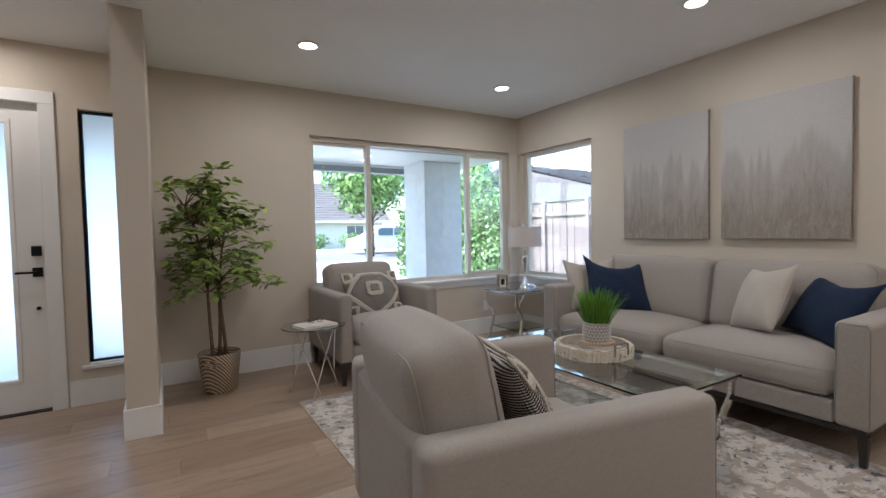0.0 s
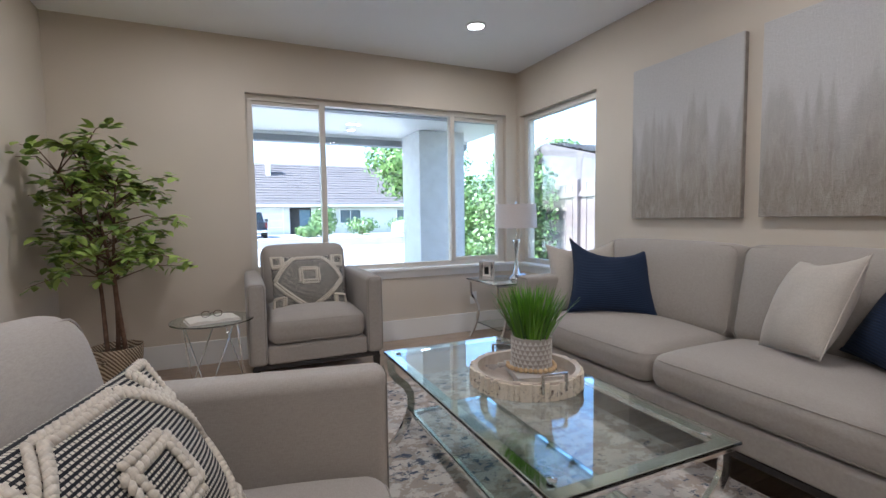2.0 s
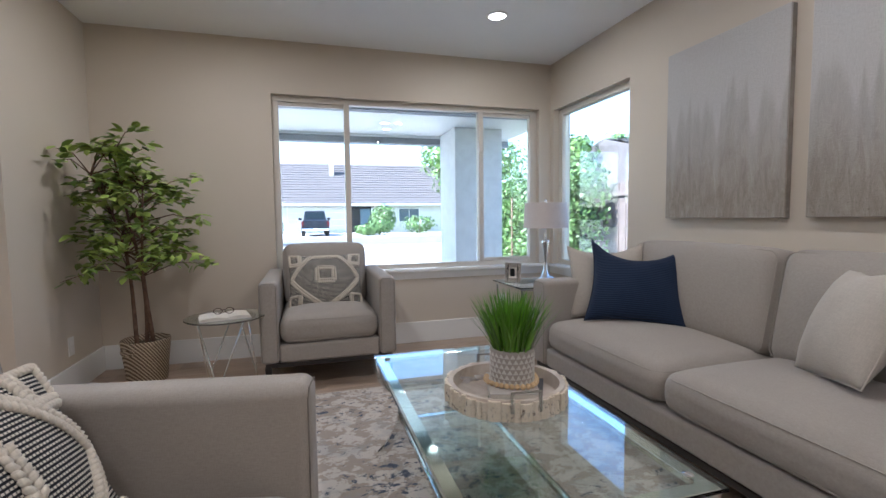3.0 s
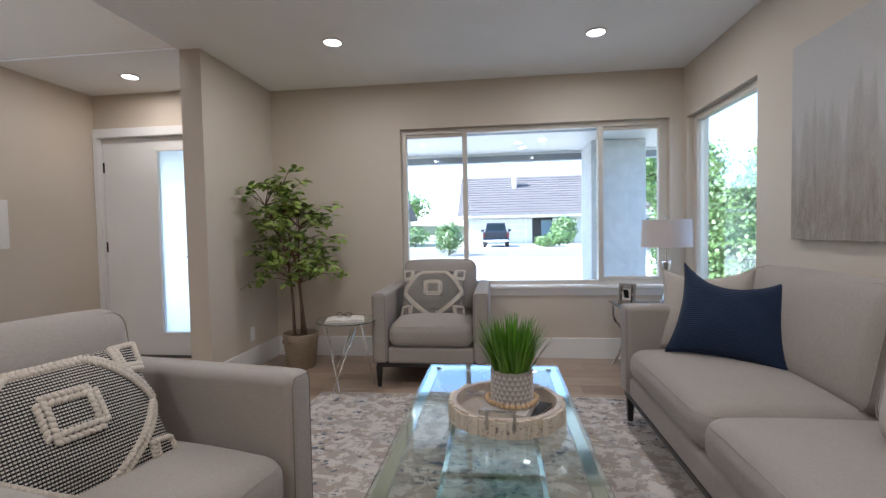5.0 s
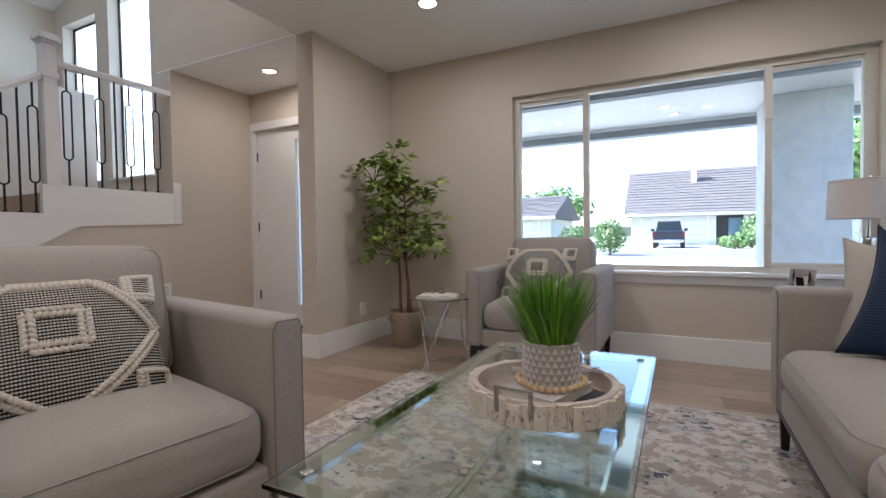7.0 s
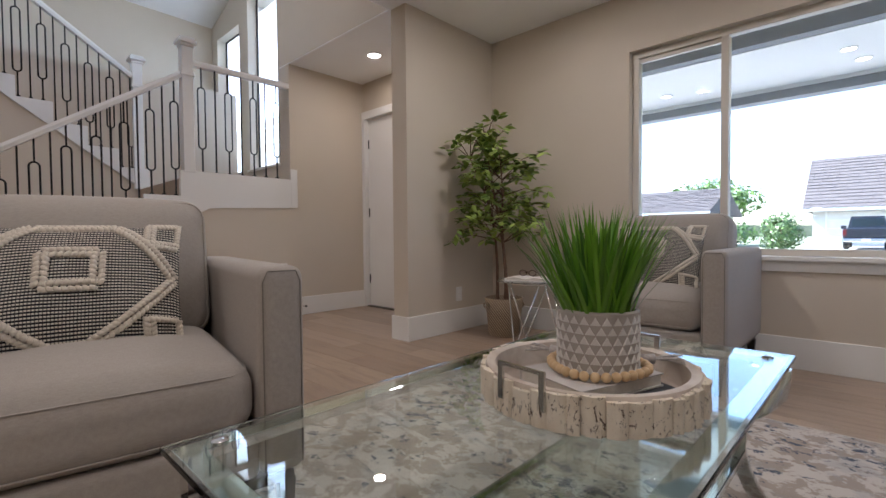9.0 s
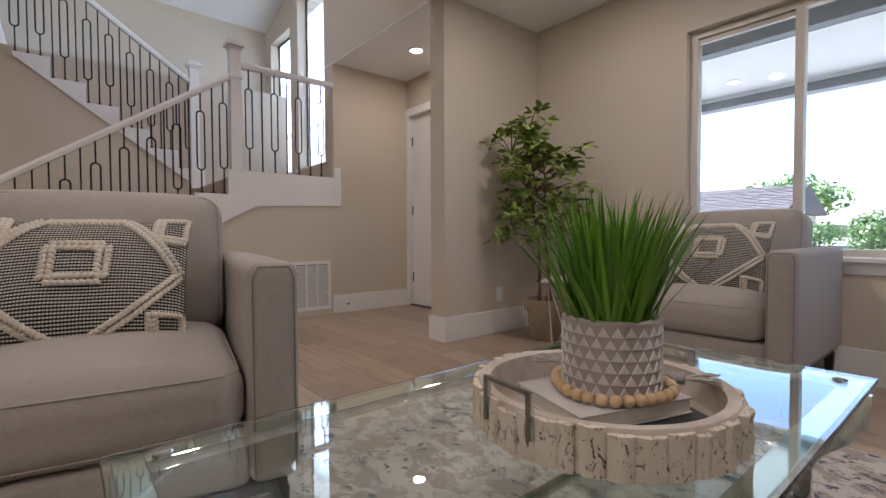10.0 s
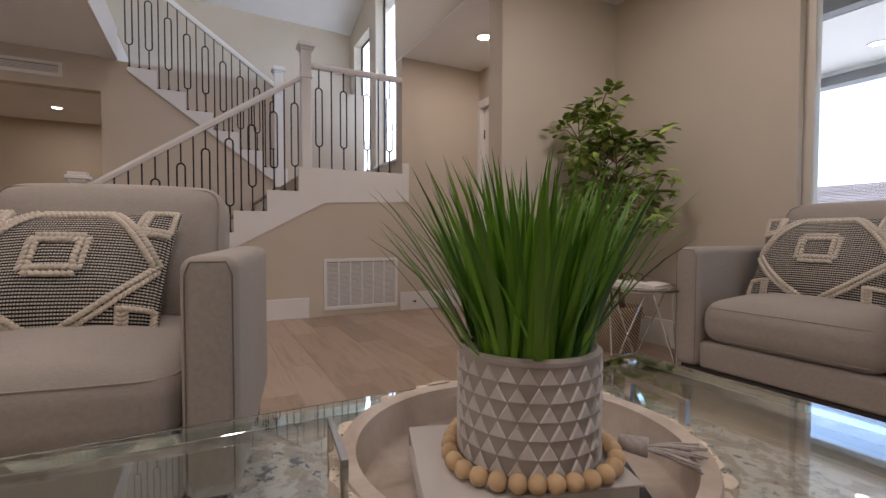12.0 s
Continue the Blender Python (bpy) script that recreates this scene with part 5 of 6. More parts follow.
    bm = boxes((-0.068, 0.068, -0.008, 0.008, 0, 0.04), (-0.068, 0.068, -0.008, 0.008, 0.13, 0.17), (-0.068, -0.034, -0.008, 0.008, 0.04, 0.13), (0.034, 0.068, -0.008, 0.008, 0.04, 0.13), bev=0.002)
    part("frame", move(bm, tilt), M_NICKEL, f)
    part("picture", move(boxes((-0.034, 0.034, -0.003, 0.004, 0.04, 0.13)), tilt), M_PAPER, f)
    bm = bmesh.new()
    for sx in (-1, 1):
        for k in range(6):
            for sz in (-1, 1):
                a_, z_ = 0.066 - k * 0.005, 0.085 + sz * (0.008 + k * 0.0135)
                tube(bm, [(sx * 0.037, -0.0095, 0.085 + sz * 0.02 * (k / 6 + 0.3)), (sx * a_, -0.0095, z_)], 0.0016, 4)
    tagged(part("rays", move(bm, tilt), M_BLACK, f), kind="stuff")
    part("easel", move(boxes((-0.02, 0.02, 0.009, 0.012, 0.0, 0.12)), Matrix.Rotation(radians(14), 4, "X") @ Matrix.Translation((0, 0.01, 0))), M_BLACK, f)
    o = thing("knot_ornament", pose(5.60, 5.30, top + 0.036), "small glossy silver knot ornament beside the lamp", "ornament")
    pts = []
    for k in range(90):
        t_ = 2 * math.pi * k / 90
        pts.append(((0.028 + 0.013 * math.cos(3 * t_)) * math.cos(2 * t_) * 1.25, (0.028 + 0.013 * math.cos(3 * t_)) * math.sin(2 * t_), 0.018 * math.sin(3 * t_)))
    part("knot", tube(bmesh.new(), pts, 0.0105, 8, close=True), mat("silver_glaze", 0.15, 1.0, (0.72, 0.74, 0.78)), o, smooth=1)


corner_table()


# ---- rug ----
def rug():
    x0, x1, y0, y1 = 3.05, 5.22, 1.82, 4.90
    r = thing("area_rug", pose((x0 + x1) / 2, (y0 + y1) / 2, 0), "cream, tan and slate blue distressed area rug on the wood floor", "rug")
    w, d = x1 - x0, y1 - y0
    part("woven_field", boxes((-w / 2, w / 2, -d / 2, d / 2, 0.0005, 0.009), bev=0.003), M_RUG, r)
    part("binding", boxes((-w / 2 - 0.006, w / 2 + 0.006, -d / 2 - 0.006, -d / 2, 0.0005, 0.009), (-w / 2 - 0.006, w / 2 + 0.006, d / 2, d / 2 + 0.006, 0.0005, 0.009), (-w / 2 - 0.006, -w / 2, -d / 2, d / 2, 0.0005, 0.009), (w / 2, w / 2 + 0.006, -d / 2, d / 2, 0.0005, 0.009), bev=0.002), M_BRAID, r)


rug()


# ---- paintings ----
M_STRETCH = varied("canvas_edge", (0.22, 0.19, 0.165), (0.33, 0.30, 0.27), 14, 0.85, 0.001)


def painting(y0, y1, z0, z1, seed, label):
    p = thing("canvas_painting", pose(EAST, (y0 + y1) / 2, z0), label, "painting", "pair of canvas paintings")
    w, h = y1 - y0, z1 - z0
    part("canvas", boxes((-0.042, -0.030, -w / 2, w / 2, 0, h), bev=0.003), canvas_mat(seed), p)
    e = 0.0295
    for y_, z_, a, b in ((0, 0.022, w / 2 - 0.001, 0.021), (0, h - 0.022, w / 2 - 0.001, 0.021), (-w / 2 + 0.022, h / 2, 0.021, h / 2 - 0.044), (w / 2 - 0.022, h / 2, 0.021, h / 2 - 0.044)):
        part("stretcher_bar", boxes((-e, -0.003, y_ - a, y_ + a, z_ - b, z_ + b)), M_STRETCH, p, "taupe canvas-wrapped edge")


painting(3.612, 4.385, 1.097, 2.115, 0.0, "large abstract canvas with pale sky above ragged taupe treeline")
painting(2.728, 3.512, 1.10, 2.115, 2.7, "large abstract canvas with warm taupe treeline and dark speckled lower edge")


# ---- ficus in a basket ----
def ficus():
    px, py = 2.60, 5.55
    f = thing("ficus_tree", pose(px, py, 0), "tall leafy ficus tree with brown stems in a woven basket", "potted tree")
    bm = bmesh.new()
    lathe(bm, [(0.0005, 0), (0.112, 0), (0.122, 0.01), (0.150, 0.27), (0.153, 0.30), (0.148, 0.306), (0.142, 0.30), (0.136, 0.26), (0.0005, 0.255)], 48)
    part("basket", bm, M_BASKET, f, "tan woven seagrass basket", smooth=50)
    for a in (radians(-118), radians(62)):
        bm = bmesh.new()
        c = Vector((0.153 * math.cos(a), 0.153 * math.sin(a), 0.245))
        s = Vector((-math.sin(a), math.cos(a), 0))
        tube(bm, [c + s * 0.05 * math.cos(t) + Vector((0, 0, 0.02 * math.sin(t))) for t in (2 * math.pi * k / 16 for k in range(16))], 0.007, 6, close=True)
        part("handle", bm, M_BASKET, f, smooth=1)
    bm = bmesh.new()
    lathe(bm, [(0.0005, 0.262), (0.06, 0.266), (0.136, 0.262)], 24)
    part("moss", bm, M_SOIL, f)
    rnd = random.Random(21)
    tips = []
    stems = []
    for k, (dx, dy, lx, ly, top) in enumerate(((0, 0, -0.07, -0.12, 1.56), (0.03, 0.01, 0.03, -0.16, 1.36), (-0.03, -0.01, -0.18, -0.14, 1.42))):
        pts = []
        for i in range(10):
            u = i / 9
            tw = 0.02 * math.sin(5 * u + k * 2)
            pts.append(Vector((dx + lx * u * u + tw, dy + ly * u * u + 0.02 * math.cos(5 * u + k * 2), 0.25 + (top - 0.25) * u)))
        stems.append(pts)
        part("stem", tube(bmesh.new(), pts, lambda q: 0.015 * (1 - q * 0.7), 8), M_TRUNK, f, smooth=1)
    wood = bmesh.new()
    for s_ in stems:
        for i in range(4, 10):
            for q in range(6):
                a = rnd.random() * 2 * math.pi
                base_ = s_[i]
                u = (base_.z - 0.7) / 0.85
                reach = (0.49 - 0.28 * max(0, u) ** 2) * rnd.uniform(0.5, 1.0) * (0.6 if u < 0 else 1)
                d = Vector((math.cos(a), math.sin(a) * 0.75, 0))
                e = base_ + d * reach + Vector((0, 0, rnd.uniform(-0.04, 0.20)))
                e.x = max(e.x, 2.245 - px)
                e.y = min(e.y, 5.87 - py)
                mid = (base_ + e) / 2 + Vector((0, 0, 0.05))
                tube(wood, [base_, mid, e], lambda t: 0.0045 * (1 - 0.7 * t), 5)
                tips += [(mid.lerp(e, g), (e - base_).normalized()) for g in (0.15, 0.45, 0.75, 1.0)]
    part("branch_work", wood, M_TRUNK, f, smooth=1)
    leaves = bmesh.new()
    cnt = 0
    for c, d in tips:
        for q in range(3):
            cnt += 1
            a = rnd.random() * 2 * math.pi
            fwd = (Vector((math.cos(a), math.sin(a), rnd.uniform(-0.9, 0.25))) + d * 0.6).normalized()
            L, W = rnd.uniform(0.065, 0.10), rnd.uniform(0.016, 0.024)
            side = fwd.cross(Vector((0, 0, 1))).normalized()
            nrm = side.cross(fwd)
            st = c + Vector((rnd.uniform(-1, 1), rnd.uniform(-1, 1), rnd.uniform(-1, 1))) * 0.02
            side = (side * math.cos(0.5) + nrm * rnd.uniform(-0.5, 0.5)).normalized()
            p0, p1, p2 = st, st + fwd * L * 0.5 + nrm * 0.006, st + fwd * L - nrm * 0.008
            if p2.x < 2.225 - px or p2.y > 5.90 - py or p1.x < 2.225 - px or p1.y > 5.90 - py:
                continue
            q1, q2 = st + fwd * L * 0.3, st + fwd * L * 0.68
            V = [leaves.verts.new(x) for x in (p0, q1 + side * W, q2 + side * W * 0.85, p2, q2 - side * W * 0.85, q1 - side * W, p1)]
            for i in range(6):
                leaves.faces.new((V[i], V[(i + 1) % 6], V[6]))
    o = part("leaves", leaves, M_FICUS, f, smooth=1)
    tagged(o, "many small glossy green leaves", kind="stuff")


ficus()

# ---- outdoors ----
tagged(part("ground", boxes((-90, 120, FOYER_N + 0.16, 190, GROUND - 0.3, GROUND), (EAST + 0.19, 120, -60, FOYER_N + 0.15, GROUND - 0.3, GROUND), (-90, WEST - 2.8, -60, FOYER_N + 0.15, GROUND - 0.3, GROUND)), M_LAWN), kind="structure")
tagged(part("porch_floor", boxes((-4, 6.6, FOYER_N + 0.16, 8.2, GROUND + 0.004, -0.03)), M_CONC), kind="structure")
tagged(part("driveway", boxes((-6, 12, 8.2, 24, GROUND + 0.004, GROUND + 0.012)), M_CONC), kind="structure")
tagged(part("road", boxes((-90, 120, 24, 33, GROUND + 0.004, GROUND + 0.02)), M_ASPH), kind="structure")
tagged(part("far_driveway", boxes((1.5, 12, 33, 43.9, GROUND + 0.004, GROUND + 0.03)), M_CONC), kind="structure")
tagged(part("porch_ceiling", boxes((-6, 6.5, 6.82, 8.04, 2.22, 2.28), (-6, 6.5, NORTH + 0.185, 6.7, 2.60, 2.64)), M_TRIM), kind="structure")
tagged(part("porch_beam", boxes((-6, 6.5, 8.07, 8.22, 2.11, 2.30), (-6, 6.5, 6.70, 6.80, 2.22, 2.64)), M_BEAM), kind="structure")
tagged(part("porch_beam_trim", boxes((-6, 6.5, 8.042, 8.066, 2.19, 2.22)), M_TRIM), kind="structure")
tagged(part("porch_roof", boxes((-6.2, 6.7, NORTH + 0.185, 8.5, 2.67, 2.75)), M_SHINGLE), kind="structure")
for _x in (0.9, 2.1, 3.3, 4.5, 5.7):
    tagged(part("porch_rafter", boxes((_x - 0.04, _x + 0.04, NORTH + 0.185, 6.69, 2.45, 2.595)), M_TRIM), kind="structure")
tagged(part("porch_column", boxes((5.465, 6.09, 7.35, 8.0, GROUND + 0.01, 2.218), bev=0.01), M_STUCCO), kind="structure")
tagged(part("stair_eave", boxes((-3.2, 0.24, STAIR_N + 0.16, 5.86, 4.0, 4.06)), M_TRIM), kind="structure")
for _x in (-1.5, -0.75, 0.0):
    tagged(part("stair_rafter", boxes((_x - 0.04, _x + 0.04, STAIR_N + 0.16, 5.85, 3.86, 3.99)), M_TRIM), kind="structure")


def porch_downlights():
    first = None
    for x, y in ((3.18, 7.6), (4.68, 7.65), (4.6, 7.3)):
        if first is None:
            first = thing("porch_downlight", pose(x, y, 2.219), "small round porch ceiling downlight, lit, with white ring", "ceiling light", "porch ceiling lights")
            bm = bmesh.new()
            lathe(bm, [(0.062, 0.0), (0.062, -0.004), (0.05, -0.006), (0.046, -0.002), (0.046, 0.0)], 24)
            part("trim_ring", bm, M_PLASTIC, first, smooth=40)
            bm = bmesh.new()
            lathe(bm, [(0.0001, -0.003), (0.045, -0.003), (0.045, -0.001), (0.0001, -0.001)], 24)
            part("lens", bm, M_LED, first)
        else:
            copy_thing(first, pose(x, y, 2.219))


porch_downlights()


def shingles(bm, x0, x1, y0, z0, y1, z1, n, rnd):
    """Overlapping courses of separate tabs up a slope."""
    sl = Vector((0, y1 - y0, z1 - z0))
    L = sl.length
    d = sl / L
    up = Vector((0, -d.z, d.y))
    for j in range(n):
        x = x0 - rnd.random() * 0.3
        while x < x1:
            w = rnd.uniform(0.5, 1.0)
            a, b = max(x, x0), min(x + w - 0.03, x1)
            if b > a:
                o = Vector((0, y0, z0)) + d * (L * j / n - 0.06) + up * (0.05 + rnd.random() * 0.04)
                e = Vector((0, y0, z0)) + d * (L * (j + 1) / n) + up * 0.015
                v = [bm.verts.new((a, o.y, o.z)), bm.verts.new((b, o.y, o.z)), bm.verts.new((b, e.y, e.z)), bm.verts.new((a, e.y, e.z))]
                q = [bm.verts.new((a, o.y, o.z - 0.05)), bm.verts.new((b, o.y, o.z - 0.05))]
                bm.faces.new(v), bm.faces.new((q[0], q[1], v[1], v[0]))
            x += w


def neighbour_house(x0, x1, y, depth, eave, ridge, label, garage=None, door=None, wins=()):
    cx = (x0 + x1) / 2
    h = thing("neighbour_house", pose(cx, y, GROUND), label, "house", "houses across the street")
    a, b = x0 - cx, x1 - cx
    E, R = eave - GROUND, ridge - GROUND
    part("wall", boxes((a, b, 0, depth, 0.01, E)), M_HOUSE, h)
    roof = part("roof", bmesh.new(), M_SHINGLE, h, "brown grey shingle roof")
    bm = bmesh.new()
    p = [bm.verts.new((xx, yy, zz)) for xx in (a - 0.5, b + 0.5) for yy, zz in ((-0.8, E), (depth / 2, R), (depth + 0.8, E), (-0.8, E - 0.2), (depth + 0.8, E - 0.2))]
    for q in ((0, 1, 6, 5), (1, 2, 7, 6), (3, 8, 9, 4), (0, 5, 8, 3), (2, 4, 9, 7), (0, 3, 4, 2, 1), (5, 6, 7, 9, 8)):
        bm.faces.new([p[i] for i in q])
    shingles(bm, a - 0.5, b + 0.5, -0.8, E, depth / 2, R, 16, random.Random(4))
    bm.to_mesh(roof.data)
    bm.free()
    part("fascia", boxes((a - 0.55, b + 0.55, -0.88, -0.81, E - 0.24, E + 0.02)), M_TRIM, h)
    if garage:
        g0, g1 = garage[0] - cx, garage[1] - cx
        g = part("garage_door", boxes((g0, g1, -0.06, -0.005, 0.02, 2.4)), M_TRIM, h)
        for k in range(4):
            part("panel", boxes((g0 + 0.1, g1 - 0.1, -0.09, -0.062, 0.1 + k * 0.58, 0.62 + k * 0.58)), M_HOUSE, g)
    if door:
        # Flat near-black panel: a recessed entry's shade painted on, no recess is cut.
        part("entry_shade", boxes((door - cx - 0.9, door - cx + 0.9, -0.04, -0.003, 0.02, 2.35)), M_DARK, h)
        part("door", boxes((door - cx - 0.1, door - cx + 0.8, -0.09, -0.05, 0.02, 2.15)), mat("door_teal", 0.5, 0, (0.10, 0.16, 0.20)), h)
    for w0, w1 in wins:
        w = part("window", boxes((w0 - cx, w1 - cx, -0.07, -0.005, 0.9, 2.2)), M_TRIM, h)
        part("pane", boxes((w0 - cx + 0.08, (w0 + w1) / 2 - cx - 0.03, -0.085, -0.072, 0.98, 2.12), ((w0 + w1) / 2 - cx + 0.03, w1 - cx - 0.08, -0.085, -0.072, 0.98, 2.12)), mat("far_glass", 0.1, 0, (0.10, 0.13, 0.15)), w)
    return h


nh = neighbour_house(1.3, 21, 44, 10, 2.5, 6.5, "white single-storey house with shingle roof and garage", (2.0, 7.0), 8.4, ((11.8, 13.8), (17.2, 19.0)))
bm = boxes((-5.3, -4.9, 3.0, 3.5, 5.0 - GROUND, 6.9 - GROUND))
part("chimney", bm, M_HOUSE, nh)
neighbour_house(-16, -4.5, 40, 9, 2.4, 4.4, "low white house with a pale gabled roof down the street", (-9, -5.5))


def pickup():
    t = thing("pickup_truck", pose(4.25, 38.5, GROUND + 0.03), "dark pickup truck parked on the driveway, seen from behind", "truck")
    mb, mg = mat("truck_paint", 0.25, 0.2, (0.02, 0.025, 0.035)), mat("truck_glass", 0.05, 0, (0.03, 0.05, 0.06))
    part("body", boxes((-0.95, 0.95, -2.7, 2.7, 0.55, 1.15), bev=0.06), mb, t)
    bm = bmesh.new()
    p = [(-0.85, -0.6, 1.14), (0.85, -0.6, 1.14), (0.85, 1.5, 1.14), (-0.85, 1.5, 1.14), (-0.7, -0.35, 1.85), (0.7, -0.35, 1.85), (0.7, 0.8, 1.85), (-0.7, 0.8, 1.85)]
    v = [bm.verts.new(x) for x in p]
    for q in ((0, 1, 5, 4), (1, 2, 6, 5), (2, 3, 7, 6), (3, 0, 4, 7), (4, 5, 6, 7), (0, 3, 2, 1)):
        bm.faces.new([v[i] for i in q])
    part("cab", bm, mb, t)
    part("rear_window", move(boxes((-0.66, 0.66, -0.62, -0.58, 1.22, 1.72)), Matrix.Translation((0, 0.06, 0))), mg, t)
    part("tailgate", boxes((-0.8, 0.8, -2.76, -2.71, 0.68, 1.12), bev=0.015), mb, t)
    part("bumper", boxes((-0.92, 0.92, -2.9, -2.72, 0.42, 0.6), bev=0.03), M_CHROME, t)
    part("number_plate", boxes((-0.17, 0.17, -2.93, -2.905, 0.45, 0.58)), M_TRIM, t)
    for s in (-1, 1):
        part("tail_light", boxes((s * 0.88 - 0.08, s * 0.88 + 0.08, -2.77, -2.71, 0.75, 1.1), bev=0.01), mat("tail_red", 0.2, 0, (0.14, 0.015, 0.015)), t)
        part("side_mirror", boxes((s * 1.08 - 0.13, s * 1.08 + 0.13, 0.85, 0.95, 1.15, 1.35), bev=0.02), mb, t)
        for y in (-1.7, 1.8):
            w = bmesh.new()
            tube(w, [(s * 0.72, y, 0.37), (s * 0.97, y, 0.37)], 0.37, 24)
            ty = part("tyre", w, mat("rubber", 0.8, 0, (0.02, 0.02, 0.02)), t)
            part("rim", tube(bmesh.new(), [(s * 0.96, y, 0.37), (s * 0.985, y, 0.37)], 0.22, 16), M_CHROME, ty)


pickup()


def van():
    t = thing("white_van", pose(15.2, 30.4, GROUND + 0.02, 0, 0, 0), "white minivan parked on the street beyond the lawn", "van")
    mw, mg = mat("van_paint", 0.25, 0.0, (0.75, 0.76, 0.78)), mat("van_glass", 0.05, 0, (0.10, 0.16, 0.20))
    prof = [(-2.5, 0.35), (2.4, 0.35), (2.45, 0.95), (2.35, 1.7), (2.1, 1.85), (-0.6, 1.85), (-1.5, 1.2), (-2.45, 0.98)]
    bm = bmesh.new()
    A = [bm.verts.new((x, -0.95, z)) for x, z in prof]
    B = [bm.verts.new((x, 0.95, z)) for x, z in prof]
    bm.faces.new(A), bm.faces.new(B[::-1])
    for k in range(len(prof)):
        bm.faces.new((A[k], A[(k + 1) % len(prof)], B[(k + 1) % len(prof)], B[k]))
    part("body", bm, mw, t)
    for a, b in ((-0.95, 0.1), (0.2, 1.2), (1.3, 2.2)):
        part("side_window", boxes((a, b, -0.965, -0.952, 1.2, 1.68), bev=0.01), mg, t)
    for x in (-1.55, 1.5):
        ty = part("tyre", tube(bmesh.new(), [(x, -0.97, 0.34), (x, -0.75, 0.34)], 0.34, 24), mat("van_tyre", 0.8, 0, (0.02, 0.02, 0.02)), t)
        part("rim", tube(bmesh.new(), [(x, -0.985, 0.34), (x, -0.965, 0.34)], 0.2, 16), M_NICKEL, ty)


van()


def foliage(bm, c, r, n, size, rnd, squash=1.0):
    for _ in range(n):
        d = Vector((rnd.gauss(0, 1), rnd.gauss(0, 1), rnd.gauss(0, 1))).normalized()
        rad = rnd.uniform(0.62, 1.0) * (1 + 0.22 * noise.noise(d * 2.3 + Vector(c)))
        p = Vector(c) + Vector((d.x * r[0], d.y * r[1], d.z * r[2])) * rad
        t = Vector((rnd.gauss(0, 1), rnd.gauss(0, 1), rnd.gauss(0, 1))).normalized()
        u = t.cross(d).normalized() * size * rnd.uniform(0.6, 1.3)
        w = (d.cross(u).normalized() * 0.8 + d * 0.4) * size * rnd.uniform(0.6, 1.2)
        v = [bm.verts.new(x) for x in (p - u * 0.5, p + w * 0.45, p + u * 0.5, p - w * 0.45)]
        bm.faces.new(v)


def bush(x, y, r, h, label, seed, n=900, size=0.16, group="bushes"):
    b = thing("bush", pose(x, y, GROUND), label, "bush", group)
    rnd = random.Random(seed)
    part("stem", tube(bmesh.new(), [(0, 0, 0.01), (0, 0, h * 0.6)], lambda t: 0.06 * (1 - 0.6 * t), 6), M_TRUNK, b)
    bm = bmesh.new()
    foliage(bm, (0, 0, h * 0.52), (r, r, h * 0.48), n, size, rnd)
    tagged(part("foliage", bm, M_HEDGE, b), kind="stuff")


bush(1.78, 26.2, 0.82, 1.85, "round clipped green bush beside the driveway", 1, 1800, 0.13)
bush(9.9, 41.0, 1.2, 2.5, "clipped green bush by the garage", 2, 900, 0.24)
for _k, (_x, _y, _r, _h) in enumerate(((9.0, 37, 1.2, 1.2), (7.9, 35.5, 1.0, 0.9), (12.6, 39, 1.5, 1.5), (16.6, 40, 1.6, 1.5), (-2.5, 40, 1.4, 1.8))):
    bush(_x, _y, _r, _h, "low shrub in the front yard", 10 + _k, 600, 0.22)


def tree(x, y, h, r, seed, label, size=0.3, n=2600, trunk=0.16):
    t = thing("tree", pose(x, y, GROUND), label, "tree", "trees outside")
    rnd = random.Random(seed)
    part("trunk", tube(bmesh.new(), [(0, 0, 0.01), (0.05, 0, h * 0.3), (0, 0.1, h * 0.62)], lambda q: trunk * (1 - 0.6 * q), 10), M_TRUNK, t, smooth=1)
    bm, lf = bmesh.new(), bmesh.new()
    for k in range(9):
        a, e = rnd.random() * 6.28, rnd.uniform(0.45, 1.0)
        p = Vector((math.cos(a) * r * rnd.uniform(0.3, 0.8), math.sin(a) * r * rnd.uniform(0.3, 0.8), h * (0.35 + 0.5 * e)))
        tube(bm, [(0, 0, h * 0.35), (p.x * 0.4, p.y * 0.4, h * 0.45), p], lambda q: trunk * 0.4 * (1 - 0.8 * q), 6)
        foliage(lf, p, (r * 0.5, r * 0.5, r * 0.38), n // 9, size, rnd)
    part("limbs", bm, M_TRUNK, t, smooth=1)
    tagged(part("crown", lf, M_TREELEAF, t), kind="stuff")


tree(12.6, 26.5, 5.6, 2.9, 5, "leafy green street tree in front of the house", 0.24, 4500, 0.1)
tree(-8.5, 60, 7, 4, 6, "distant green tree behind the houses", 0.5, 1500)
tree(27, 60, 9, 5, 7, "distant green tree behind the houses", 0.5, 1500)
tree(16, 62, 8.5, 4, 9, "distant green tree behind the houses", 0.5, 1500)
tree(13.5, 16.5, 4.4, 1.9, 8, "leafy tree beside the fence", 0.2, 3000, 0.09)


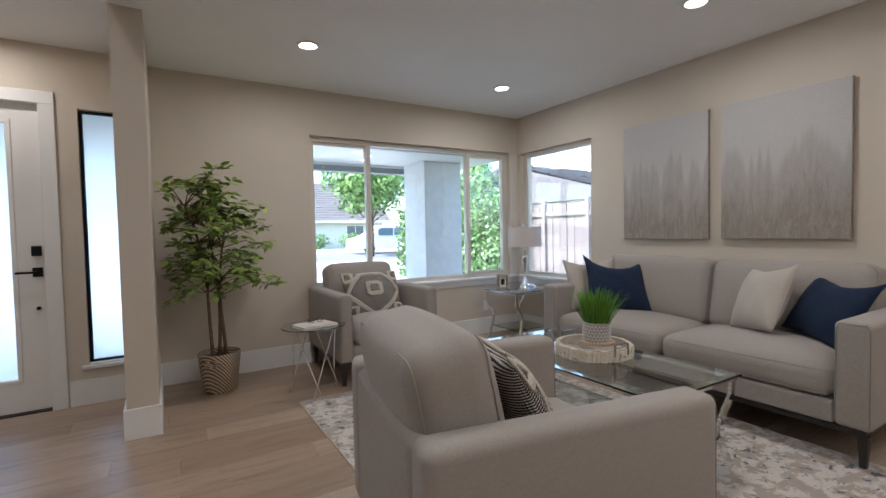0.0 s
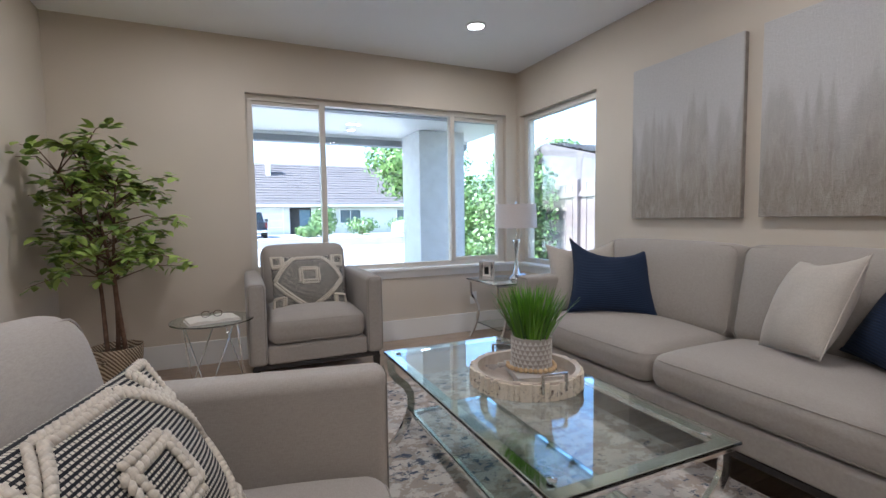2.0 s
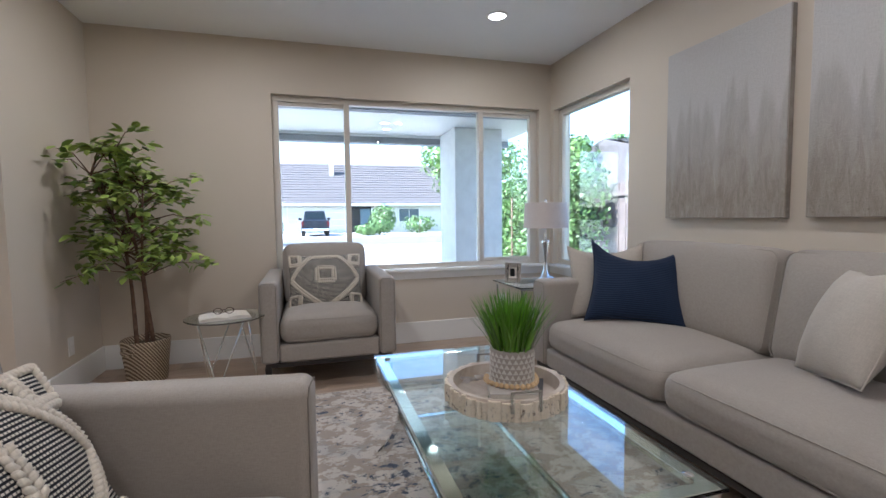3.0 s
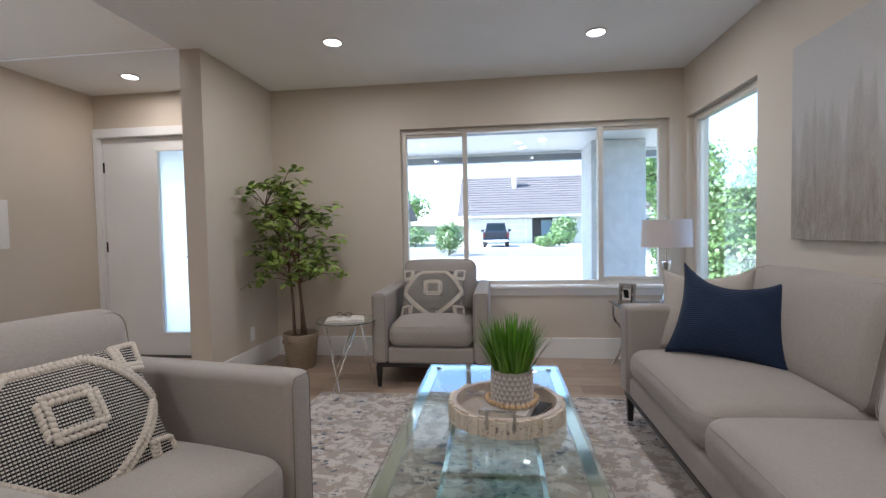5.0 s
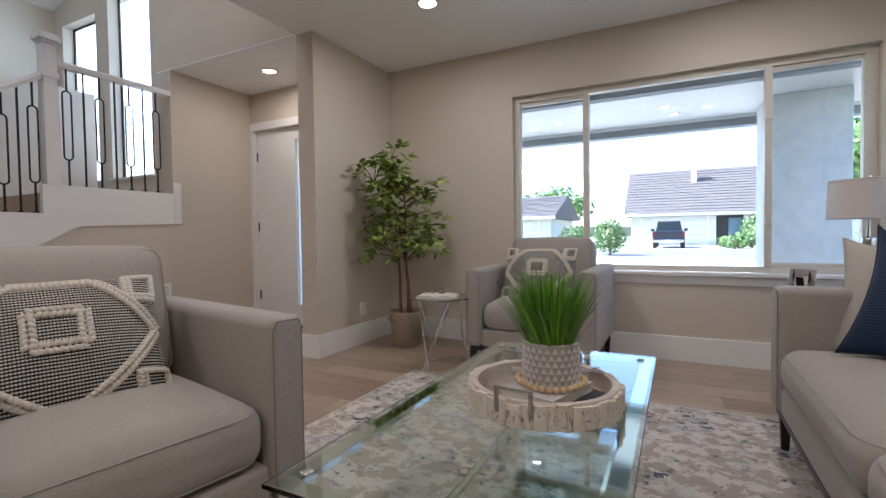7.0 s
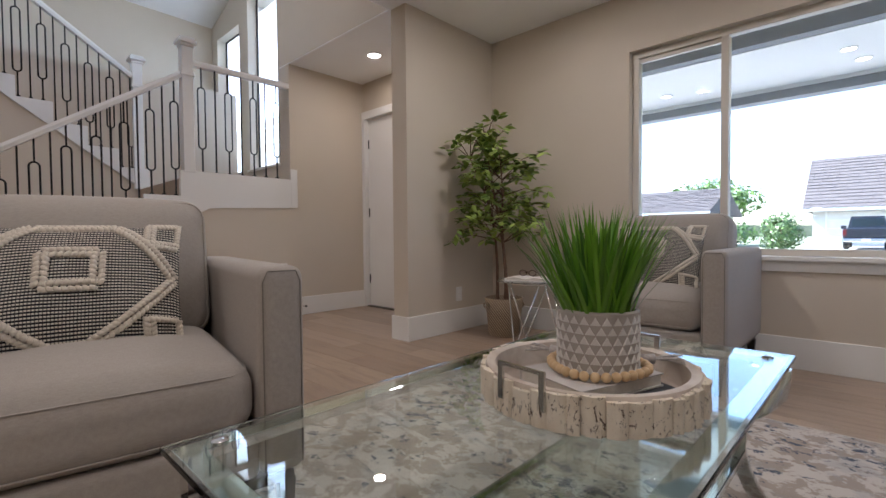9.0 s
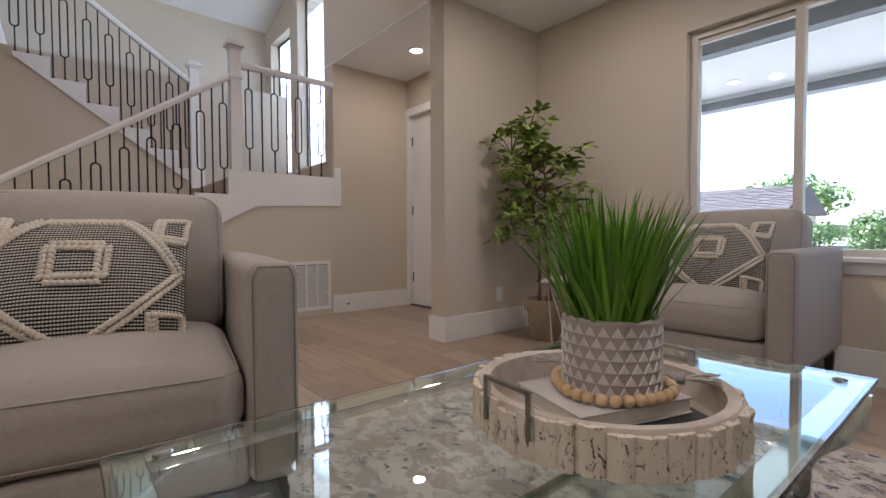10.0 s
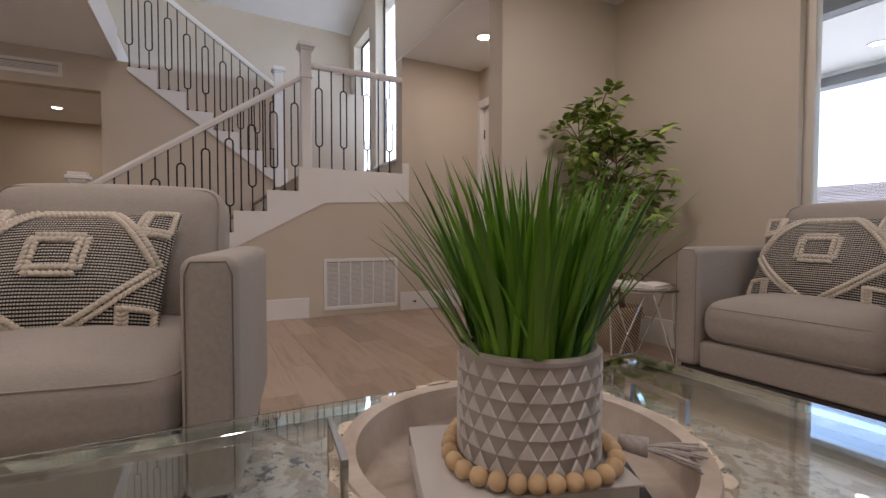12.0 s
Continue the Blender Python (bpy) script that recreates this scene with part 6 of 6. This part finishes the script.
def hedge(x0, x1, y0, y1, h, seed, n):
    b = thing("hedge", pose((x0 + x1) / 2, (y0 + y1) / 2, GROUND), "dense green hedge with climbing leaves along the fence", "hedge")
    rnd = random.Random(seed)
    bm = bmesh.new()
    w, d = x1 - x0, y1 - y0
    for _ in range(n):
        p = Vector((rnd.uniform(-w / 2, w / 2), rnd.uniform(-d / 2, d / 2), h * rnd.random() ** 0.8))
        p.z *= 0.85 + 0.25 * noise.noise(Vector((p.x * 0.8, p.y * 0.8, seed)))
        s = 0.05
        u = Vector((rnd.gauss(0, 1), rnd.gauss(0, 1), rnd.gauss(0, 1))).normalized() * s
        t = u.cross(Vector((rnd.gauss(0, 1), rnd.gauss(0, 1), 1))).normalized() * s * 0.8
        v = [bm.verts.new(q) for q in (p - u, p - t, p + u, p + t)]
        bm.faces.new(v)
    tagged(part("foliage", bm, M_HEDGE, b), kind="stuff")
    part("stems", boxes(*[(k * 0.5 - w / 2, k * 0.5 - w / 2 + 0.03, -0.02, 0.02, 0.0, h * 0.7) for k in range(int(w / 0.5))]), M_TRUNK, b)


hedge(8.35, 9.25, 9.4, 14.5, 2.45, 3, 15000)


def fence(x, y0, y1, h, label):
    f = thing("wooden_fence", pose(x, (y0 + y1) / 2, GROUND), label, "fence")
    n = int((y1 - y0) / 0.2)
    rnd = random.Random(8)
    bm = boxes((-0.0, 0.09, -0.095, 0.095, 0.03, h), bev=0.004)
    first = None
    for k in range(n):
        y = y0 + 0.2 * k + 0.1 - (y0 + y1) / 2
        if first is None:
            first = part("board", bm, M_FENCE, f)
            o = first
        else:
            o = new("board", first.data)
            o.parent = f
        o.location = (rnd.uniform(-0.008, 0.008), y, rnd.uniform(-0.015, 0.01))
    for k in range(int((y1 - y0) / 1.2) + 1):
        y = y0 + 1.2 * k - (y0 + y1) / 2
        part("post", boxes((-0.09, -0.012, y - 0.045, y + 0.045, 0.0, h + 0.08), bev=0.004), M_FENCE, f)
    for z in (0.35, h - 0.25):
        part("rail", boxes((-0.05, -0.012, -(y1 - y0) / 2, (y1 - y0) / 2, z, z + 0.09)), M_FENCE, f)


fence(9.4, 3.0, 15.0, 1.9, "reddish brown vertical board fence along the side yard")


neighbour_house(13.5, 24, 11.0, 8, 2.3, 3.6, "neighbour's low white house beyond the fence")


def palm(x, y, seed):
    p = thing("fern_plant", pose(x, y, GROUND), "low bright green feathery plant by the porch", "plant", "low garden plants")
    rnd = random.Random(seed)
    bm = bmesh.new()
    for k in range(18):
        a, L = 2 * math.pi * k / 18 + rnd.uniform(-0.2, 0.2), rnd.uniform(0.7, 1.0)
        prev = None
        for i in range(10):
            f = i / 9
            c = Vector((math.cos(a) * L * f, math.sin(a) * L * f, 0.05 + 0.9 * f * L - 0.7 * f * f * L))
            if i:
                s = Vector((-math.sin(a), math.cos(a), 0)) * 0.16 * (1 - f * 0.7)
                for sg in (-1, 1):
                    tip = c + s * sg + Vector((math.cos(a), math.sin(a), -0.3)) * 0.06
                    bm.faces.new([bm.verts.new(q) for q in (c, c + Vector((0.012, 0.012, 0)), tip)])
                bm.faces.new([bm.verts.new(q) for q in (prev, prev + Vector((0, 0, 0.012)), c + Vector((0, 0, 0.008)), c)])
            prev = c
    tagged(part("fronds", bm, M_HEDGE, p), kind="stuff")


palm(5.0, 9.3, 1)
palm(5.5, 10.2, 2)

# ---- far backdrop of hills ----
def hills():
    bm = bmesh.new()
    prev = None
    for k in range(61):
        a = radians(-60 + 2.6 * k)
        x, y = 150 * math.sin(a), 150 * math.cos(a)
        h = 3 + 2.0 * noise.noise(Vector((k * 0.3, 0, 0)))
        row = (bm.verts.new((x, y, GROUND - 0.2)), bm.verts.new((x, y, h)))
        if prev:
            bm.faces.new((prev[0], row[0], row[1], prev[1]))
        prev = row
    tagged(part("backdrop", bm, M_FARTREE), kind="structure")


hills()


# ---- floor planks, last ----
def planks(region, parent, pw=0.19, pl=1.35, seed=3):
    x0, x1, y0, y1 = region
    rnd = random.Random(seed)
    made = {}
    y = y0
    while y < y1 - 0.01:
        w = min(pw, y1 - y)
        x = x0 - rnd.random() * pl
        while x < x1:
            a, b = max(x, x0), min(x + pl, x1)
            if b - a > 0.02:
                key = (round(b - a, 3), round(w, 3))
                if key not in made:
                    bm = boxes((0.0006, b - a - 0.0006, 0.0006, w - 0.0006, -0.0115, 0.0))
                    es = [e for e in bm.edges if all(v.co.z > -0.001 for v in e.verts)]
                    bmesh.ops.bevel(bm, geom=es, offset=0.0012, segments=1, affect="EDGES")
                    me = bpy.data.meshes.new("plank")
                    bm.to_mesh(me)
                    bm.free()
                    me.materials.append(M_PLANK)
                    made[key] = me
                o = new("plank", made[key])
                o.location = (a, y, 0)
                o.parent = parent
            x += pl
        y += pw


_floor = bpy.data.objects["floor"]
planks((-0.9, EAST, 1.2, NORTH), _floor)
planks((FOYER_W, PART_W, NORTH, FOYER_N), _floor, seed=4)
tagged(part("far_floor", boxes((WEST - 2.6, EAST, SOUTH, 1.198, -0.0115, -0.001), (WEST - 2.45, -0.902, 1.2, 2.2, -0.0115, -0.001)), M_PLANK), kind="structure")
